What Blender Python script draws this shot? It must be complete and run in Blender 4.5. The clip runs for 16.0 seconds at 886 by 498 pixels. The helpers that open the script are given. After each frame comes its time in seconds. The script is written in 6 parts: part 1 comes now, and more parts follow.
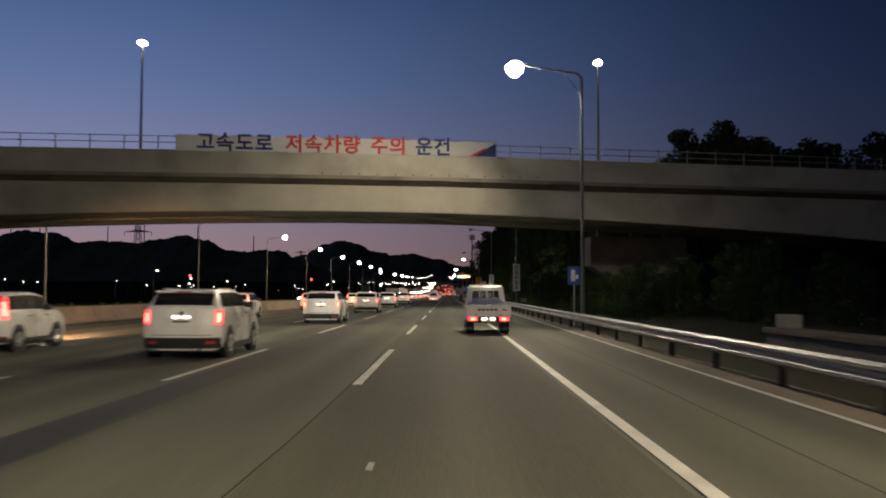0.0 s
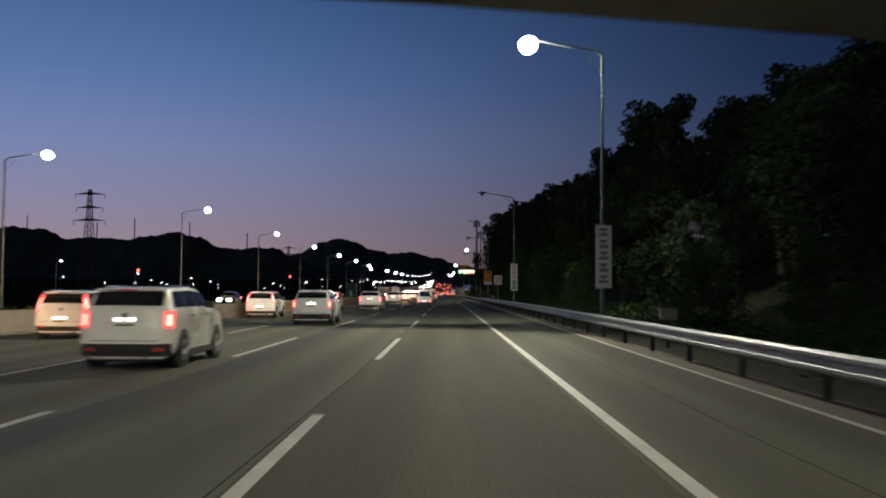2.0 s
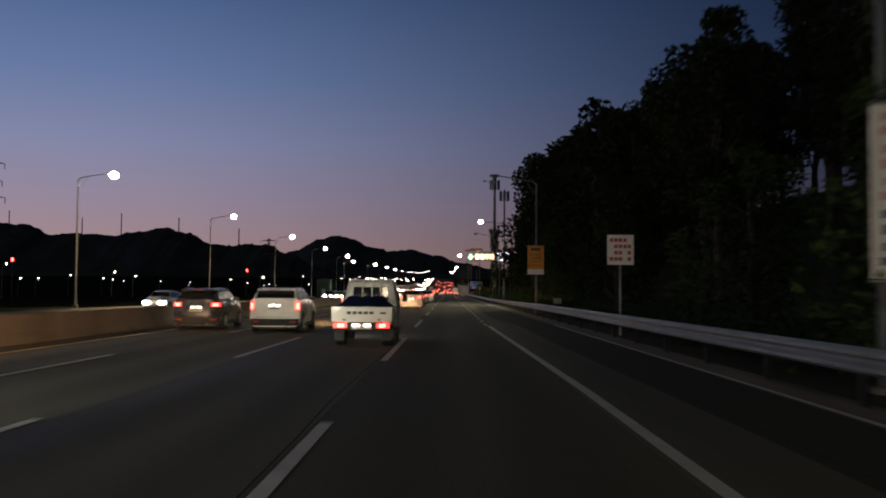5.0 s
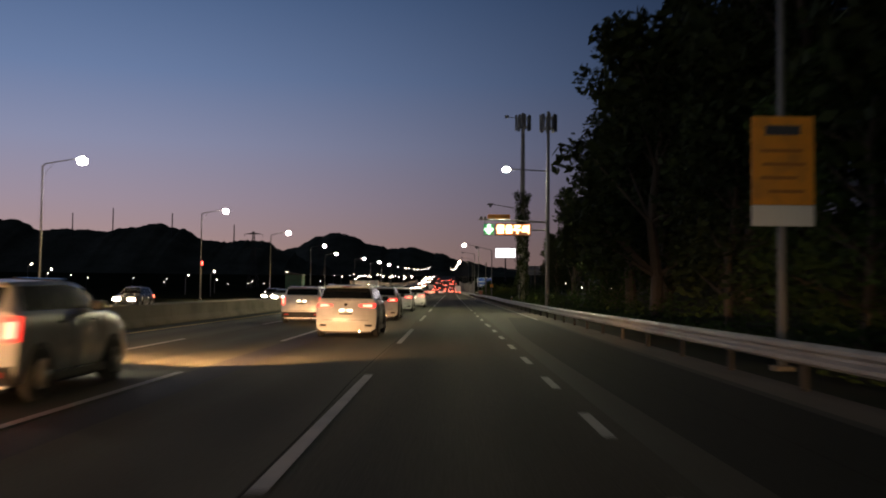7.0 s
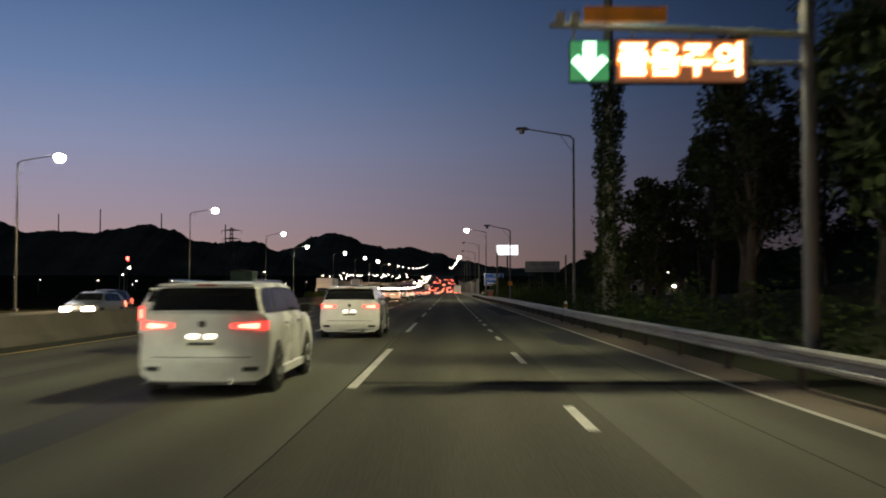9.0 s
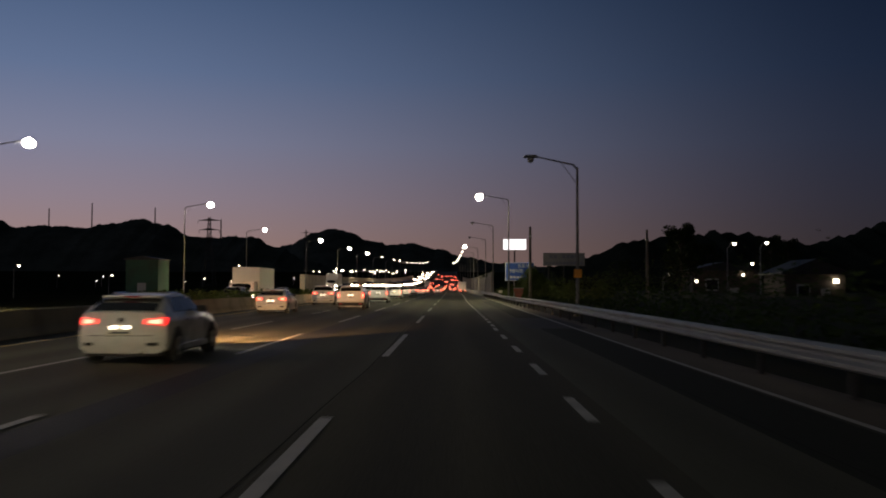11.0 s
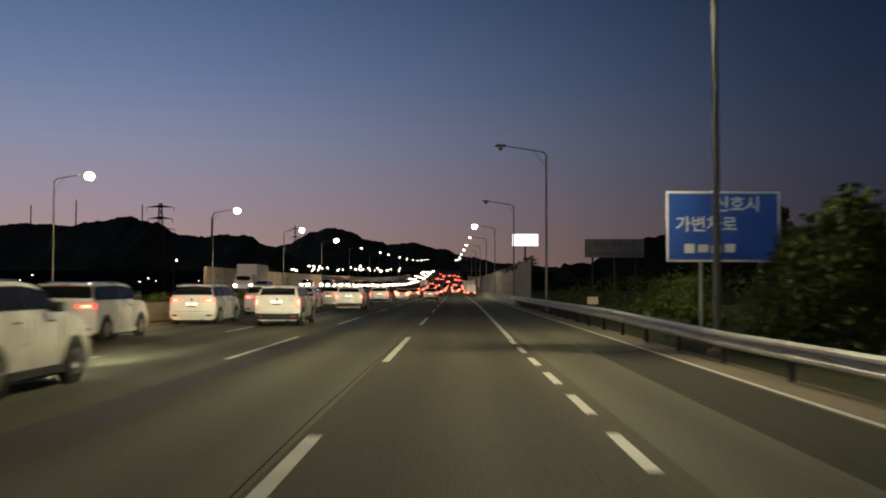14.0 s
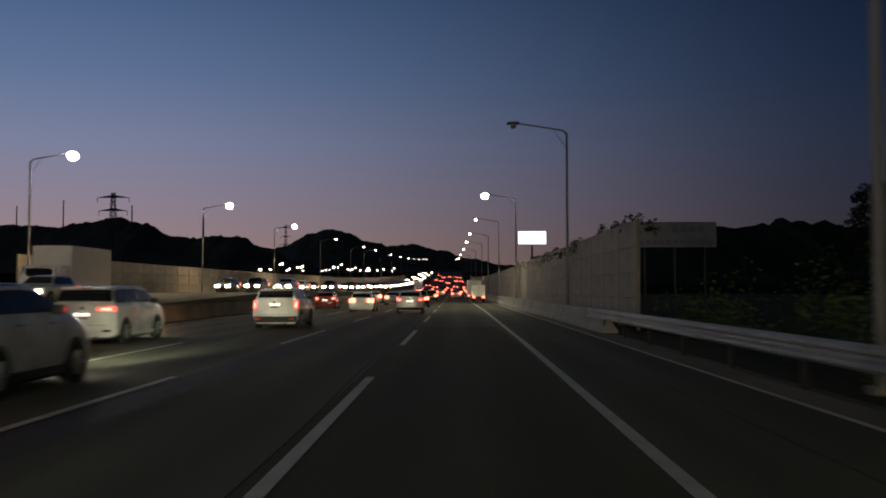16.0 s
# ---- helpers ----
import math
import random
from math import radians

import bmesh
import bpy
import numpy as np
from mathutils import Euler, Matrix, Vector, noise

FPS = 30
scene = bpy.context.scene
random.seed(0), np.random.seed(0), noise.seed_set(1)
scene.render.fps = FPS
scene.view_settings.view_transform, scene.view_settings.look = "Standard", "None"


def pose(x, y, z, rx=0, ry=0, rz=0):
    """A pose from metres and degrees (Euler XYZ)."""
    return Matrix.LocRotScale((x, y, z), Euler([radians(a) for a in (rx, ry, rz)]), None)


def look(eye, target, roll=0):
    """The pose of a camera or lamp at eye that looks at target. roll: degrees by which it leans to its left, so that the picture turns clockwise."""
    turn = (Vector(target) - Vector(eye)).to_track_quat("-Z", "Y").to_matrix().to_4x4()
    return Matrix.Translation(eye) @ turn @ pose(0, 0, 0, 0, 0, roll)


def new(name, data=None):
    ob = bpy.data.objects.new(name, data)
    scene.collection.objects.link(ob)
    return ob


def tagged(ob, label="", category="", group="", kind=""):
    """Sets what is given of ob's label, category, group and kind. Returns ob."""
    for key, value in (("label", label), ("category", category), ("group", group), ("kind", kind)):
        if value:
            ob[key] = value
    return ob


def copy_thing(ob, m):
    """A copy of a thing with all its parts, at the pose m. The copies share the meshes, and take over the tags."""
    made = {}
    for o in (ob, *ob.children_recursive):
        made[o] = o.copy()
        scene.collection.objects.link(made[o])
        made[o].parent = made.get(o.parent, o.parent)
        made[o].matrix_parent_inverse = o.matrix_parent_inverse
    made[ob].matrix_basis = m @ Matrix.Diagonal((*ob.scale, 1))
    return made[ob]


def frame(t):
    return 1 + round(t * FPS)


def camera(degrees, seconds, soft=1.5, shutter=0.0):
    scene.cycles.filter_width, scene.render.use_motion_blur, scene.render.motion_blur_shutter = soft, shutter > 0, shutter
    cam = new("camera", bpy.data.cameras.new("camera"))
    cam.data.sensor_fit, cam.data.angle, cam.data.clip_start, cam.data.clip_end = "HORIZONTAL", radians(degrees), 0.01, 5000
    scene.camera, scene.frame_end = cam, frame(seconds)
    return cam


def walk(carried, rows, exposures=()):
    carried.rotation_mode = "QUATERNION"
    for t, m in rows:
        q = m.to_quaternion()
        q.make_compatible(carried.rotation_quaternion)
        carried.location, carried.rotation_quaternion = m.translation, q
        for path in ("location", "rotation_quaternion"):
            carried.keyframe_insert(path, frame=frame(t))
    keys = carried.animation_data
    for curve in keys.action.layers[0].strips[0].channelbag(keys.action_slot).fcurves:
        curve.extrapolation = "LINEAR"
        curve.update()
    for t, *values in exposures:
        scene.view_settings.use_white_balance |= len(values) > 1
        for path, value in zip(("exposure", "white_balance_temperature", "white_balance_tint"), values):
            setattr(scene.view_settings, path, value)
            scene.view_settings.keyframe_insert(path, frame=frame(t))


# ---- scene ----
cam = camera(51.0, 16.0, soft=1.9, shutter=0.4)
walk(cam, [
    (0, pose(0.00, -0.00, 1.6, 92.73, -0.16, 0.34)),
    (0.5, pose(0.01, 13.52, 1.6, 92.75, -0.18, 0.27)),
    (1, pose(-0.05, 27.06, 1.6, 92.53, -0.28, 0.28)),
    (1.5, pose(0.08, 40.61, 1.6, 92.65, -0.35, 0.28)),
    (2, pose(0.07, 54.14, 1.6, 92.69, -0.36, 0.28)),
    (2.5, pose(0.13, 67.65, 1.6, 92.88, -0.39, 0.16)),
    (3, pose(0.02, 81.11, 1.6, 92.90, -0.38, 0.18)),
    (3.5, pose(-0.09, 94.53, 1.6, 92.92, -0.35, 0.22)),
    (4, pose(-0.08, 108.00, 1.6, 92.81, -0.35, 0.28)),
    (6.5, pose(-0.23, 175.48, 1.6, 92.55, -0.57, 0.38)),
    (7, pose(-0.10, 188.90, 1.6, 92.52, -0.62, 0.42)),
    (7.5, pose(-0.11, 202.00, 1.6, 92.42, -0.68, 0.46)),
    (8, pose(-0.11, 215.15, 1.6, 92.44, -0.50, 0.41)),
    (8.5, pose(-0.01, 227.70, 1.6, 92.39, -0.11, 0.42)),
    (9, pose(-0.02, 241.10, 1.6, 92.53, -0.09, 0.34)),
    (9.5, pose(-0.03, 254.41, 1.6, 92.46, -0.06, 0.44)),
    (12, pose(-0.08, 322.11, 1.6, 92.35, -0.19, 0.52)),
    (12.5, pose(-0.03, 335.69, 1.6, 92.37, -0.18, 0.53)),
    (13, pose(-0.02, 349.40, 1.6, 92.33, -0.16, 0.62)),
    (13.5, pose(-0.04, 363.10, 1.6, 92.36, -0.06, 0.68)),
    (14, pose(-0.08, 376.20, 1.6, 92.41, -0.15, 0.68)),
    (14.5, pose(-0.06, 389.25, 1.6, 92.45, -0.28, 0.66)),
    (15, pose(0.02, 402.40, 1.6, 92.47, -0.26, 0.71)),
    (15.5, pose(0.07, 415.79, 1.6, 92.41, -0.21, 0.80)),
    (16, pose(0.06, 429.13, 1.6, 92.55, 0.04, 0.74)),
], [(0, 0.0, 6600, 19), (1.2, 0.06, 6550, 19), (2.1, 0.1, 5850, 11), (3, 0.1, 6500, 18), (3.5, 0.08, 6700, 21), (4.2, 0.13, 6750, 20), (6.5, 0.25, 7450, 14), (8.5, 0.42, 7400, 13),
    (9.1, 0.25, 7050, 11), (9.5, -0.15, 6750, 15), (12, 0.05, 8250, 13), (13.5, 0.15, 7950, 12), (14.25, 0.28, 7500, 12), (15, 0.1, 7200, 12), (16, 0, 7100, 11)])

# ---- dusk sky ----
world = bpy.data.worlds.new("dusk")
scene.world = world
world.use_nodes = True
wn, wl = world.node_tree.nodes, world.node_tree.links
wn.clear()
w_out, w_bg = wn.new("ShaderNodeOutputWorld"), wn.new("ShaderNodeBackground")
w_tc, w_sep = wn.new("ShaderNodeTexCoord"), wn.new("ShaderNodeSeparateXYZ")
w_ramp, w_side = wn.new("ShaderNodeValToRGB"), wn.new("ShaderNodeMapRange")
w_mul, w_tint = wn.new("ShaderNodeVectorMath"), wn.new("ShaderNodeMix")
w_mul.operation, w_tint.data_type = "MULTIPLY", "RGBA"
wl.new(w_tc.outputs["Generated"], w_sep.inputs[0])
wl.new(w_sep.outputs["Z"], w_ramp.inputs[0])
wl.new(w_sep.outputs["X"], w_side.inputs["Value"])
w_side.interpolation_type = "SMOOTHSTEP"
w_side.inputs["From Min"].default_value, w_side.inputs["From Max"].default_value = -0.45, 0.48
w_tint.inputs["A"].default_value, w_tint.inputs["B"].default_value = (1.82, 1.80, 1.76, 1), (0.145, 0.185, 0.235, 1)
wl.new(w_side.outputs[0], w_tint.inputs["Factor"])
wl.new(w_ramp.outputs["Color"], w_mul.inputs[0])
wl.new(w_tint.outputs["Result"], w_mul.inputs[1])
w_back, w_dim = wn.new("ShaderNodeMapRange"), wn.new("ShaderNodeVectorMath")
w_back.interpolation_type, w_dim.operation = "SMOOTHSTEP", "SCALE"
w_back.inputs["From Min"].default_value, w_back.inputs["From Max"].default_value = -0.6, 0.5
w_back.inputs["To Min"].default_value = 0.45
wl.new(w_sep.outputs["Y"], w_back.inputs["Value"])
wl.new(w_mul.outputs[0], w_dim.inputs[0])
wl.new(w_back.outputs[0], w_dim.inputs["Scale"])
wl.new(w_dim.outputs[0], w_bg.inputs["Color"])
wl.new(w_bg.outputs[0], w_out.inputs["Surface"])
SKY = [(0.0, (0.188, 0.122, 0.112)), (0.045, (0.166, 0.122, 0.133)), (0.09, (0.138, 0.1235, 0.172)),
       (0.15, (0.1005, 0.121, 0.204)), (0.22, (0.0575, 0.0945, 0.189)), (0.32, (0.026, 0.0555, 0.129)),
       (0.6, (0.013, 0.017, 0.022)), (1.0, (0.008, 0.010, 0.010))]
while len(w_ramp.color_ramp.elements) < len(SKY):
    w_ramp.color_ramp.elements.new(0.5)
for el, (p, c) in zip(w_ramp.color_ramp.elements, SKY):
    el.position, el.color = p, (*c, 1)
w_bg.inputs["Strength"].default_value = 1.0

LAMP_WATTS = 12000.0        # lit street lamps over the near carriageway
FAR_LAMP_WATTS = 11500.0    # lamps along the far side of the opposite carriageway
BEAM_WATTS = 20000.0        # dipped headlights of the nearer cars


def lamp_light(kind, at, watts, color, radius=0.25, aim=None, cone=150, blend=0.6):
    d = bpy.data.lights.new("street_light" if kind == "POINT" else "beam", kind)
    d.energy, d.color, d.shadow_soft_size = watts, color, radius
    ob = new(d.name, d)
    if aim is None:
        ob.location = at
    else:
        d.spot_size, d.spot_blend = radians(cone), blend
        ob.matrix_world = look(at, aim)
    return ob


# ---- materials ----
MATS = {}


def mat(name, color=(0.5, 0.5, 0.5), rough=0.6, metal=0.0, var=0.25, scale=6.0, fine=60.0, bump=0.15,
        emit=None, strength=0.0, spec=0.5, stretch=(1, 1, 1), dirt=None, dirt_scale=0.6, by_object=0.0, trans=0.0, coat=0.0, tracks=0.0):
    """A surface with variation at two scales, dirt and fine relief."""
    if name in MATS:
        return MATS[name]
    m = bpy.data.materials.new(name)
    m.use_nodes = True
    n, l = m.node_tree.nodes, m.node_tree.links
    b = n["Principled BSDF"]
    b.inputs["Roughness"].default_value, b.inputs["Metallic"].default_value = rough, metal
    b.inputs["Specular IOR Level"].default_value = spec
    b.inputs["Coat Weight"].default_value = coat
    b.inputs["Transmission Weight"].default_value = trans
    if emit:
        b.inputs["Base Color"].default_value = (*color, 1)
        b.inputs["Emission Color"].default_value = (*emit, 1)
        b.inputs["Emission Strength"].default_value = strength
        MATS[name] = m
        return m
    tc, mp = n.new("ShaderNodeTexCoord"), n.new("ShaderNodeMapping")
    mp.inputs["Scale"].default_value = stretch
    l.new(tc.outputs["Object"], mp.inputs[0])
    big, small = n.new("ShaderNodeTexNoise"), n.new("ShaderNodeTexNoise")
    for t, s, d in ((big, scale, 4), (small, fine, 3)):
        t.inputs["Scale"].default_value, t.inputs["Detail"].default_value = s, d
        l.new(mp.outputs[0], t.inputs["Vector"])
    mix = n.new("ShaderNodeMath")
    mix.operation = "MULTIPLY_ADD"
    l.new(small.outputs["Fac"], mix.inputs[0])
    mix.inputs[1].default_value = 0.45
    l.new(big.outputs["Fac"], mix.inputs[2])
    ramp = n.new("ShaderNodeMapRange")
    ramp.inputs["From Min"].default_value, ramp.inputs["From Max"].default_value = 0.45, 1.0
    ramp.inputs["To Min"].default_value, ramp.inputs["To Max"].default_value = 1 - var, 1 + var
    l.new(mix.outputs[0], ramp.inputs["Value"])
    sc = n.new("ShaderNodeVectorMath")
    sc.operation = "SCALE"
    sc.inputs[0].default_value = color
    l.new(ramp.outputs[0], sc.inputs["Scale"])
    if tracks:
        # wheel tracks worn along the lanes, tone swing raised to stand for lamp sheen
        sx, fr, sn, tm = n.new("ShaderNodeSeparateXYZ"), n.new("ShaderNodeMath"), n.new("ShaderNodeMath"), n.new("ShaderNodeMath")
        l.new(tc.outputs["Object"], sx.inputs[0])
        fr.operation, sn.operation, tm.operation = "MULTIPLY_ADD", "SINE", "MULTIPLY_ADD"
        l.new(sx.outputs["X"], fr.inputs[0])
        fr.inputs[1].default_value, fr.inputs[2].default_value = 2 * math.pi / 1.75, 0.9
        l.new(fr.outputs[0], sn.inputs[0])
        l.new(sn.outputs[0], tm.inputs[0])
        tm.inputs[1].default_value, tm.inputs[2].default_value = tracks, 0.0
        ad = n.new("ShaderNodeMath")
        l.new(ramp.outputs[0], ad.inputs[0])
        l.new(tm.outputs[0], ad.inputs[1])
        l.new(ad.outputs[0], sc.inputs["Scale"])
    col = sc.outputs[0]
    if dirt:
        dn, dr, dm = n.new("ShaderNodeTexNoise"), n.new("ShaderNodeMapRange"), n.new("ShaderNodeMix")
        dn.inputs["Scale"].default_value, dn.inputs["Detail"].default_value = dirt_scale, 6
        l.new(mp.outputs[0], dn.inputs["Vector"])
        dr.inputs["From Min"].default_value, dr.inputs["From Max"].default_value = 0.48, 0.68
        dr.inputs["To Max"].default_value = 0.75
        l.new(dn.outputs["Fac"], dr.inputs["Value"])
        dm.data_type = "RGBA"
        l.new(dr.outputs[0], dm.inputs["Factor"])
        l.new(col, dm.inputs["A"])
        dm.inputs["B"].default_value = (*dirt, 1)
        col = dm.outputs["Result"]
    if by_object:
        oi, om, os_ = n.new("ShaderNodeObjectInfo"), n.new("ShaderNodeMapRange"), n.new("ShaderNodeVectorMath")
        om.inputs["To Min"].default_value, om.inputs["To Max"].default_value = 1 - by_object, 1 + by_object
        l.new(oi.outputs["Random"], om.inputs["Value"])
        os_.operation = "SCALE"
        l.new(col, os_.inputs[0])
        l.new(om.outputs[0], os_.inputs["Scale"])
        col = os_.outputs[0]
    l.new(col, b.inputs["Base Color"])
    rr = n.new("ShaderNodeMapRange")
    rr.inputs["To Min"].default_value, rr.inputs["To Max"].default_value = max(0.02, rough - 0.12), min(1.0, rough + 0.12)
    l.new(big.outputs["Fac"], rr.inputs["Value"])
    l.new(rr.outputs[0], b.inputs["Roughness"])
    if bump:
        bp = n.new("ShaderNodeBump")
        bp.inputs["Strength"].default_value, bp.inputs["Distance"].default_value = bump, 0.02
        l.new(small.outputs["Fac"], bp.inputs["Height"])
        l.new(bp.outputs[0], b.inputs["Normal"])
    MATS[name] = m
    return m


def glow(name, color, strength):
    return mat(name, color=(0.3, 0.3, 0.3), emit=color, strength=strength, rough=0.3)


ASPHALT = mat("asphalt", (0.086, 0.087, 0.067), 0.82, var=0.30, scale=0.35, fine=35, bump=0.35, stretch=(1, 0.12, 1), dirt=(0.062, 0.063, 0.048), dirt_scale=0.5, spec=0.14, tracks=0.17)
ASPHALT_OWN = mat("asphalt worn lane", (0.064, 0.063, 0.047), 0.82, var=0.32, scale=0.5, fine=35, bump=0.35, stretch=(1, 0.06, 1), dirt=(0.048, 0.048, 0.036), dirt_scale=0.7, spec=0.1, tracks=0.16)
ASPHALT_NEW = mat("fresh asphalt", (0.026, 0.026, 0.025), 0.72, var=0.2, scale=0.6, fine=40, bump=0.35, stretch=(1, 0.2, 1), spec=0.3)
ASPHALT_SHOULDER = mat("dark shoulder asphalt", (0.033, 0.035, 0.028), 0.85, var=0.32, scale=0.4, fine=30, bump=0.4, stretch=(1, 0.15, 1), dirt=(0.030, 0.031, 0.026), dirt_scale=0.5, spec=0.1)
TAR = mat("tar seal", (0.030, 0.030, 0.026), 0.9, var=0.2, scale=2, spec=0.05)
# Base tone lowered to stand for the shade below the guardrail.
GUTTER = mat("gutter concrete", (0.14, 0.112, 0.082), 0.85, var=0.25, scale=0.6, fine=20, bump=0.3, stretch=(1, 0.3, 1), dirt=(0.09, 0.065, 0.045), dirt_scale=0.7)
PAINT = mat("road paint", (0.44, 0.43, 0.40), 0.6, var=0.22, scale=1.5, fine=30, bump=0.1, dirt=(0.32, 0.31, 0.29), dirt_scale=1.6)
PAINT_YELLOW = mat("yellow road paint", (0.60, 0.42, 0.10), 0.6, var=0.2, scale=1.5, fine=30, dirt=(0.3, 0.22, 0.08), dirt_scale=1.6)
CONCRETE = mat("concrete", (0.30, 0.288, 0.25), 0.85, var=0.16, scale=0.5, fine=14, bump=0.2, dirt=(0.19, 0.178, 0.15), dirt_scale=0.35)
# Stained, and set darker than CONCRETE to stand for the barrier's unlit face.
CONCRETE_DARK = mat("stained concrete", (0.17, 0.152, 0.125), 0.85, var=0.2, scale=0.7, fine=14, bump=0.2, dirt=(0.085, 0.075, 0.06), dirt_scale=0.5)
PANEL = mat("noise wall panel", (0.21, 0.185, 0.15), 0.75, var=0.12, scale=1.0, fine=25, bump=0.1, dirt=(0.13, 0.11, 0.09), dirt_scale=0.5, by_object=0.12)
STEEL = mat("galvanised steel", (0.29, 0.30, 0.288), 0.5, metal=0.3, var=0.15, scale=1.2, fine=20, bump=0.05, dirt=(0.20, 0.185, 0.165), dirt_scale=0.8)
POLE = mat("painted pole", (0.13, 0.135, 0.135), 0.5, metal=0.3, var=0.15, scale=1.5)
DARK = mat("dark metal", (0.04, 0.04, 0.042), 0.5, metal=0.4, var=0.2)
# Darkened overall to stand for the rail's shadow on the ground behind it.
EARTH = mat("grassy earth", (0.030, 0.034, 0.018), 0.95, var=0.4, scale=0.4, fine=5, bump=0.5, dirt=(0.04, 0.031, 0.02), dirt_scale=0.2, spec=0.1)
FAR_GROUND = mat("far fields", (0.022, 0.024, 0.015), 1.0, var=0.3, scale=0.02, fine=0.4, bump=0.0, spec=0.0)
# Far ridges coloured lighter to stand for haze; the near hill keeps plain foliage.
FOREST_HAZED = mat("wooded hill", (0.100, 0.110, 0.092), 1.0, var=0.35, scale=0.02, fine=0.15, bump=0.0, spec=0.0)
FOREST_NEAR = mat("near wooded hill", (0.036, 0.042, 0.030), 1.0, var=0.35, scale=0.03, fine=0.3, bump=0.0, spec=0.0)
GREY_INK = mat("faded print", (0.20, 0.21, 0.27), 0.7, var=0.15)
LEAF = mat("leaves", (0.030, 0.043, 0.017), 0.85, var=0.35, scale=0.5, fine=3, bump=0.0, by_object=0.2, spec=0.12)
LEAF_IVY = mat("ivy leaves", (0.026, 0.040, 0.017), 0.9, spec=0.12, var=0.35, scale=0.8, fine=4, bump=0.0)
# Lighter leaf copy for plants near a lit lamp; the tone stands for lamplight.
GRASS_LAMPLIT = mat("roadside weeds", (0.060, 0.085, 0.024), 0.9, spec=0.12, var=0.4, scale=0.35, fine=4, bump=0.0)
# Darker leaf copy for the hedges and bushes away from that lamp.
UNDERGROWTH = mat("dark undergrowth leaves", (0.036, 0.062, 0.018), 0.9, spec=0.12, var=0.4, scale=0.35, fine=4, bump=0.0)
BARK = mat("bark", (0.07, 0.056, 0.042), 0.9, var=0.3, scale=3, fine=20, bump=0.4)
WHITE_CAR = mat("white car paint", (0.74, 0.74, 0.72), 0.28, var=0.04, scale=1.5, fine=8, bump=0.0, coat=0.6, dirt=(0.58, 0.56, 0.52), dirt_scale=0.9)
SILVER_CAR = mat("silver car paint", (0.48, 0.49, 0.49), 0.32, metal=0.4, var=0.05, scale=1.5, bump=0.0, coat=0.6)
DARK_CAR = mat("dark car paint", (0.035, 0.035, 0.04), 0.28, metal=0.2, var=0.1, scale=1.5, bump=0.0, coat=0.6)
RED_CAR = mat("dark red car paint", (0.20, 0.03, 0.03), 0.3, var=0.08, scale=1.5, bump=0.0, coat=0.6)
CAR_GLASS = mat("tinted car glass", (0.012, 0.013, 0.015), 0.08, var=0.05, bump=0.0, spec=0.6)
PLASTIC = mat("black plastic", (0.025, 0.025, 0.026), 0.6, var=0.2, scale=3)
RUBBER = mat("tyre rubber", (0.018, 0.018, 0.018), 0.85, var=0.2, scale=5)
RIM = mat("alloy rim", (0.38, 0.38, 0.38), 0.35, metal=0.8, var=0.1)
CHROME = mat("chrome trim", (0.7, 0.7, 0.7), 0.15, metal=1.0, var=0.05, bump=0.0)
TARP = mat("blue tarpaulin", (0.007, 0.016, 0.06), 0.85, var=0.25, scale=3, fine=15, bump=0.3, spec=0.1)
PLATE = mat("number plate", (0.75, 0.72, 0.62), 0.5, var=0.05)
INK = mat("dark print", (0.05, 0.055, 0.07), 0.6, var=0.1)
BROWN_INK = mat("brown print", (0.42, 0.14, 0.02), 0.6, var=0.15)
CLOTH = mat("banner cloth", (0.70, 0.70, 0.68), 0.85, var=0.06, scale=1.2, fine=30, bump=0.15)
NAVY = mat("navy print", (0.018, 0.030, 0.14), 0.8, var=0.1)
FADED_RED = mat("faded red sheet metal", (0.34, 0.10, 0.065), 0.55, var=0.3, scale=2.5, fine=25, bump=0.1, dirt=(0.20, 0.10, 0.07), dirt_scale=2.0)
RED_INK = mat("red print", (0.48, 0.05, 0.05), 0.8, var=0.1)
PINK_INK = mat("faded red print", (0.58, 0.34, 0.36), 0.8, var=0.2, scale=2.0, fine=30, bump=0.0)
BLUE_INK = mat("dark blue print", (0.10, 0.11, 0.22), 0.8, var=0.2, scale=2.0, fine=30, bump=0.0)
SIGN_WHITE = mat("white sign sheet", (0.68, 0.68, 0.66), 0.5, var=0.06, scale=1.5)
GREEN_PAINT = mat("dull green sheet", (0.022, 0.095, 0.060), 0.6, var=0.15, scale=0.8, dirt=(0.03, 0.06, 0.04), dirt_scale=0.6)
OLD_BOARD = mat("weathered board", (0.30, 0.31, 0.31), 0.7, var=0.12, scale=0.4, dirt=(0.2, 0.2, 0.19), dirt_scale=0.3)
SIGN_ORANGE = mat("orange sign sheet", (0.80, 0.30, 0.02), 0.5, var=0.08, scale=1.5, dirt=(0.5, 0.2, 0.03), dirt_scale=2)
SIGN_BLUE = mat("blue sign sheet", (0.02, 0.09, 0.42), 0.45, var=0.08, scale=1.0)
SIGN_BACK = mat("sign frame", (0.45, 0.46, 0.46), 0.5, metal=0.5, var=0.1)
TAIL = glow("tail light", (1.0, 0.022, 0.020), 2.2)
TAIL_CORE = glow("brake light", (1.0, 0.22, 0.15), 5.0)
TAIL_FAR = glow("far tail light", (1.0, 0.15, 0.09), 8.0)
PLATE_LAMP = glow("plate lamp", (1.0, 0.86, 0.68), 5.0)
HEAD = glow("headlight", (1.0, 0.93, 0.80), 60.0)
HEAD_FAR = glow("far headlight", (1.0, 0.84, 0.60), 110.0)
LENS = glow("lit lamp lens", (1.0, 0.97, 0.86), 220.0)
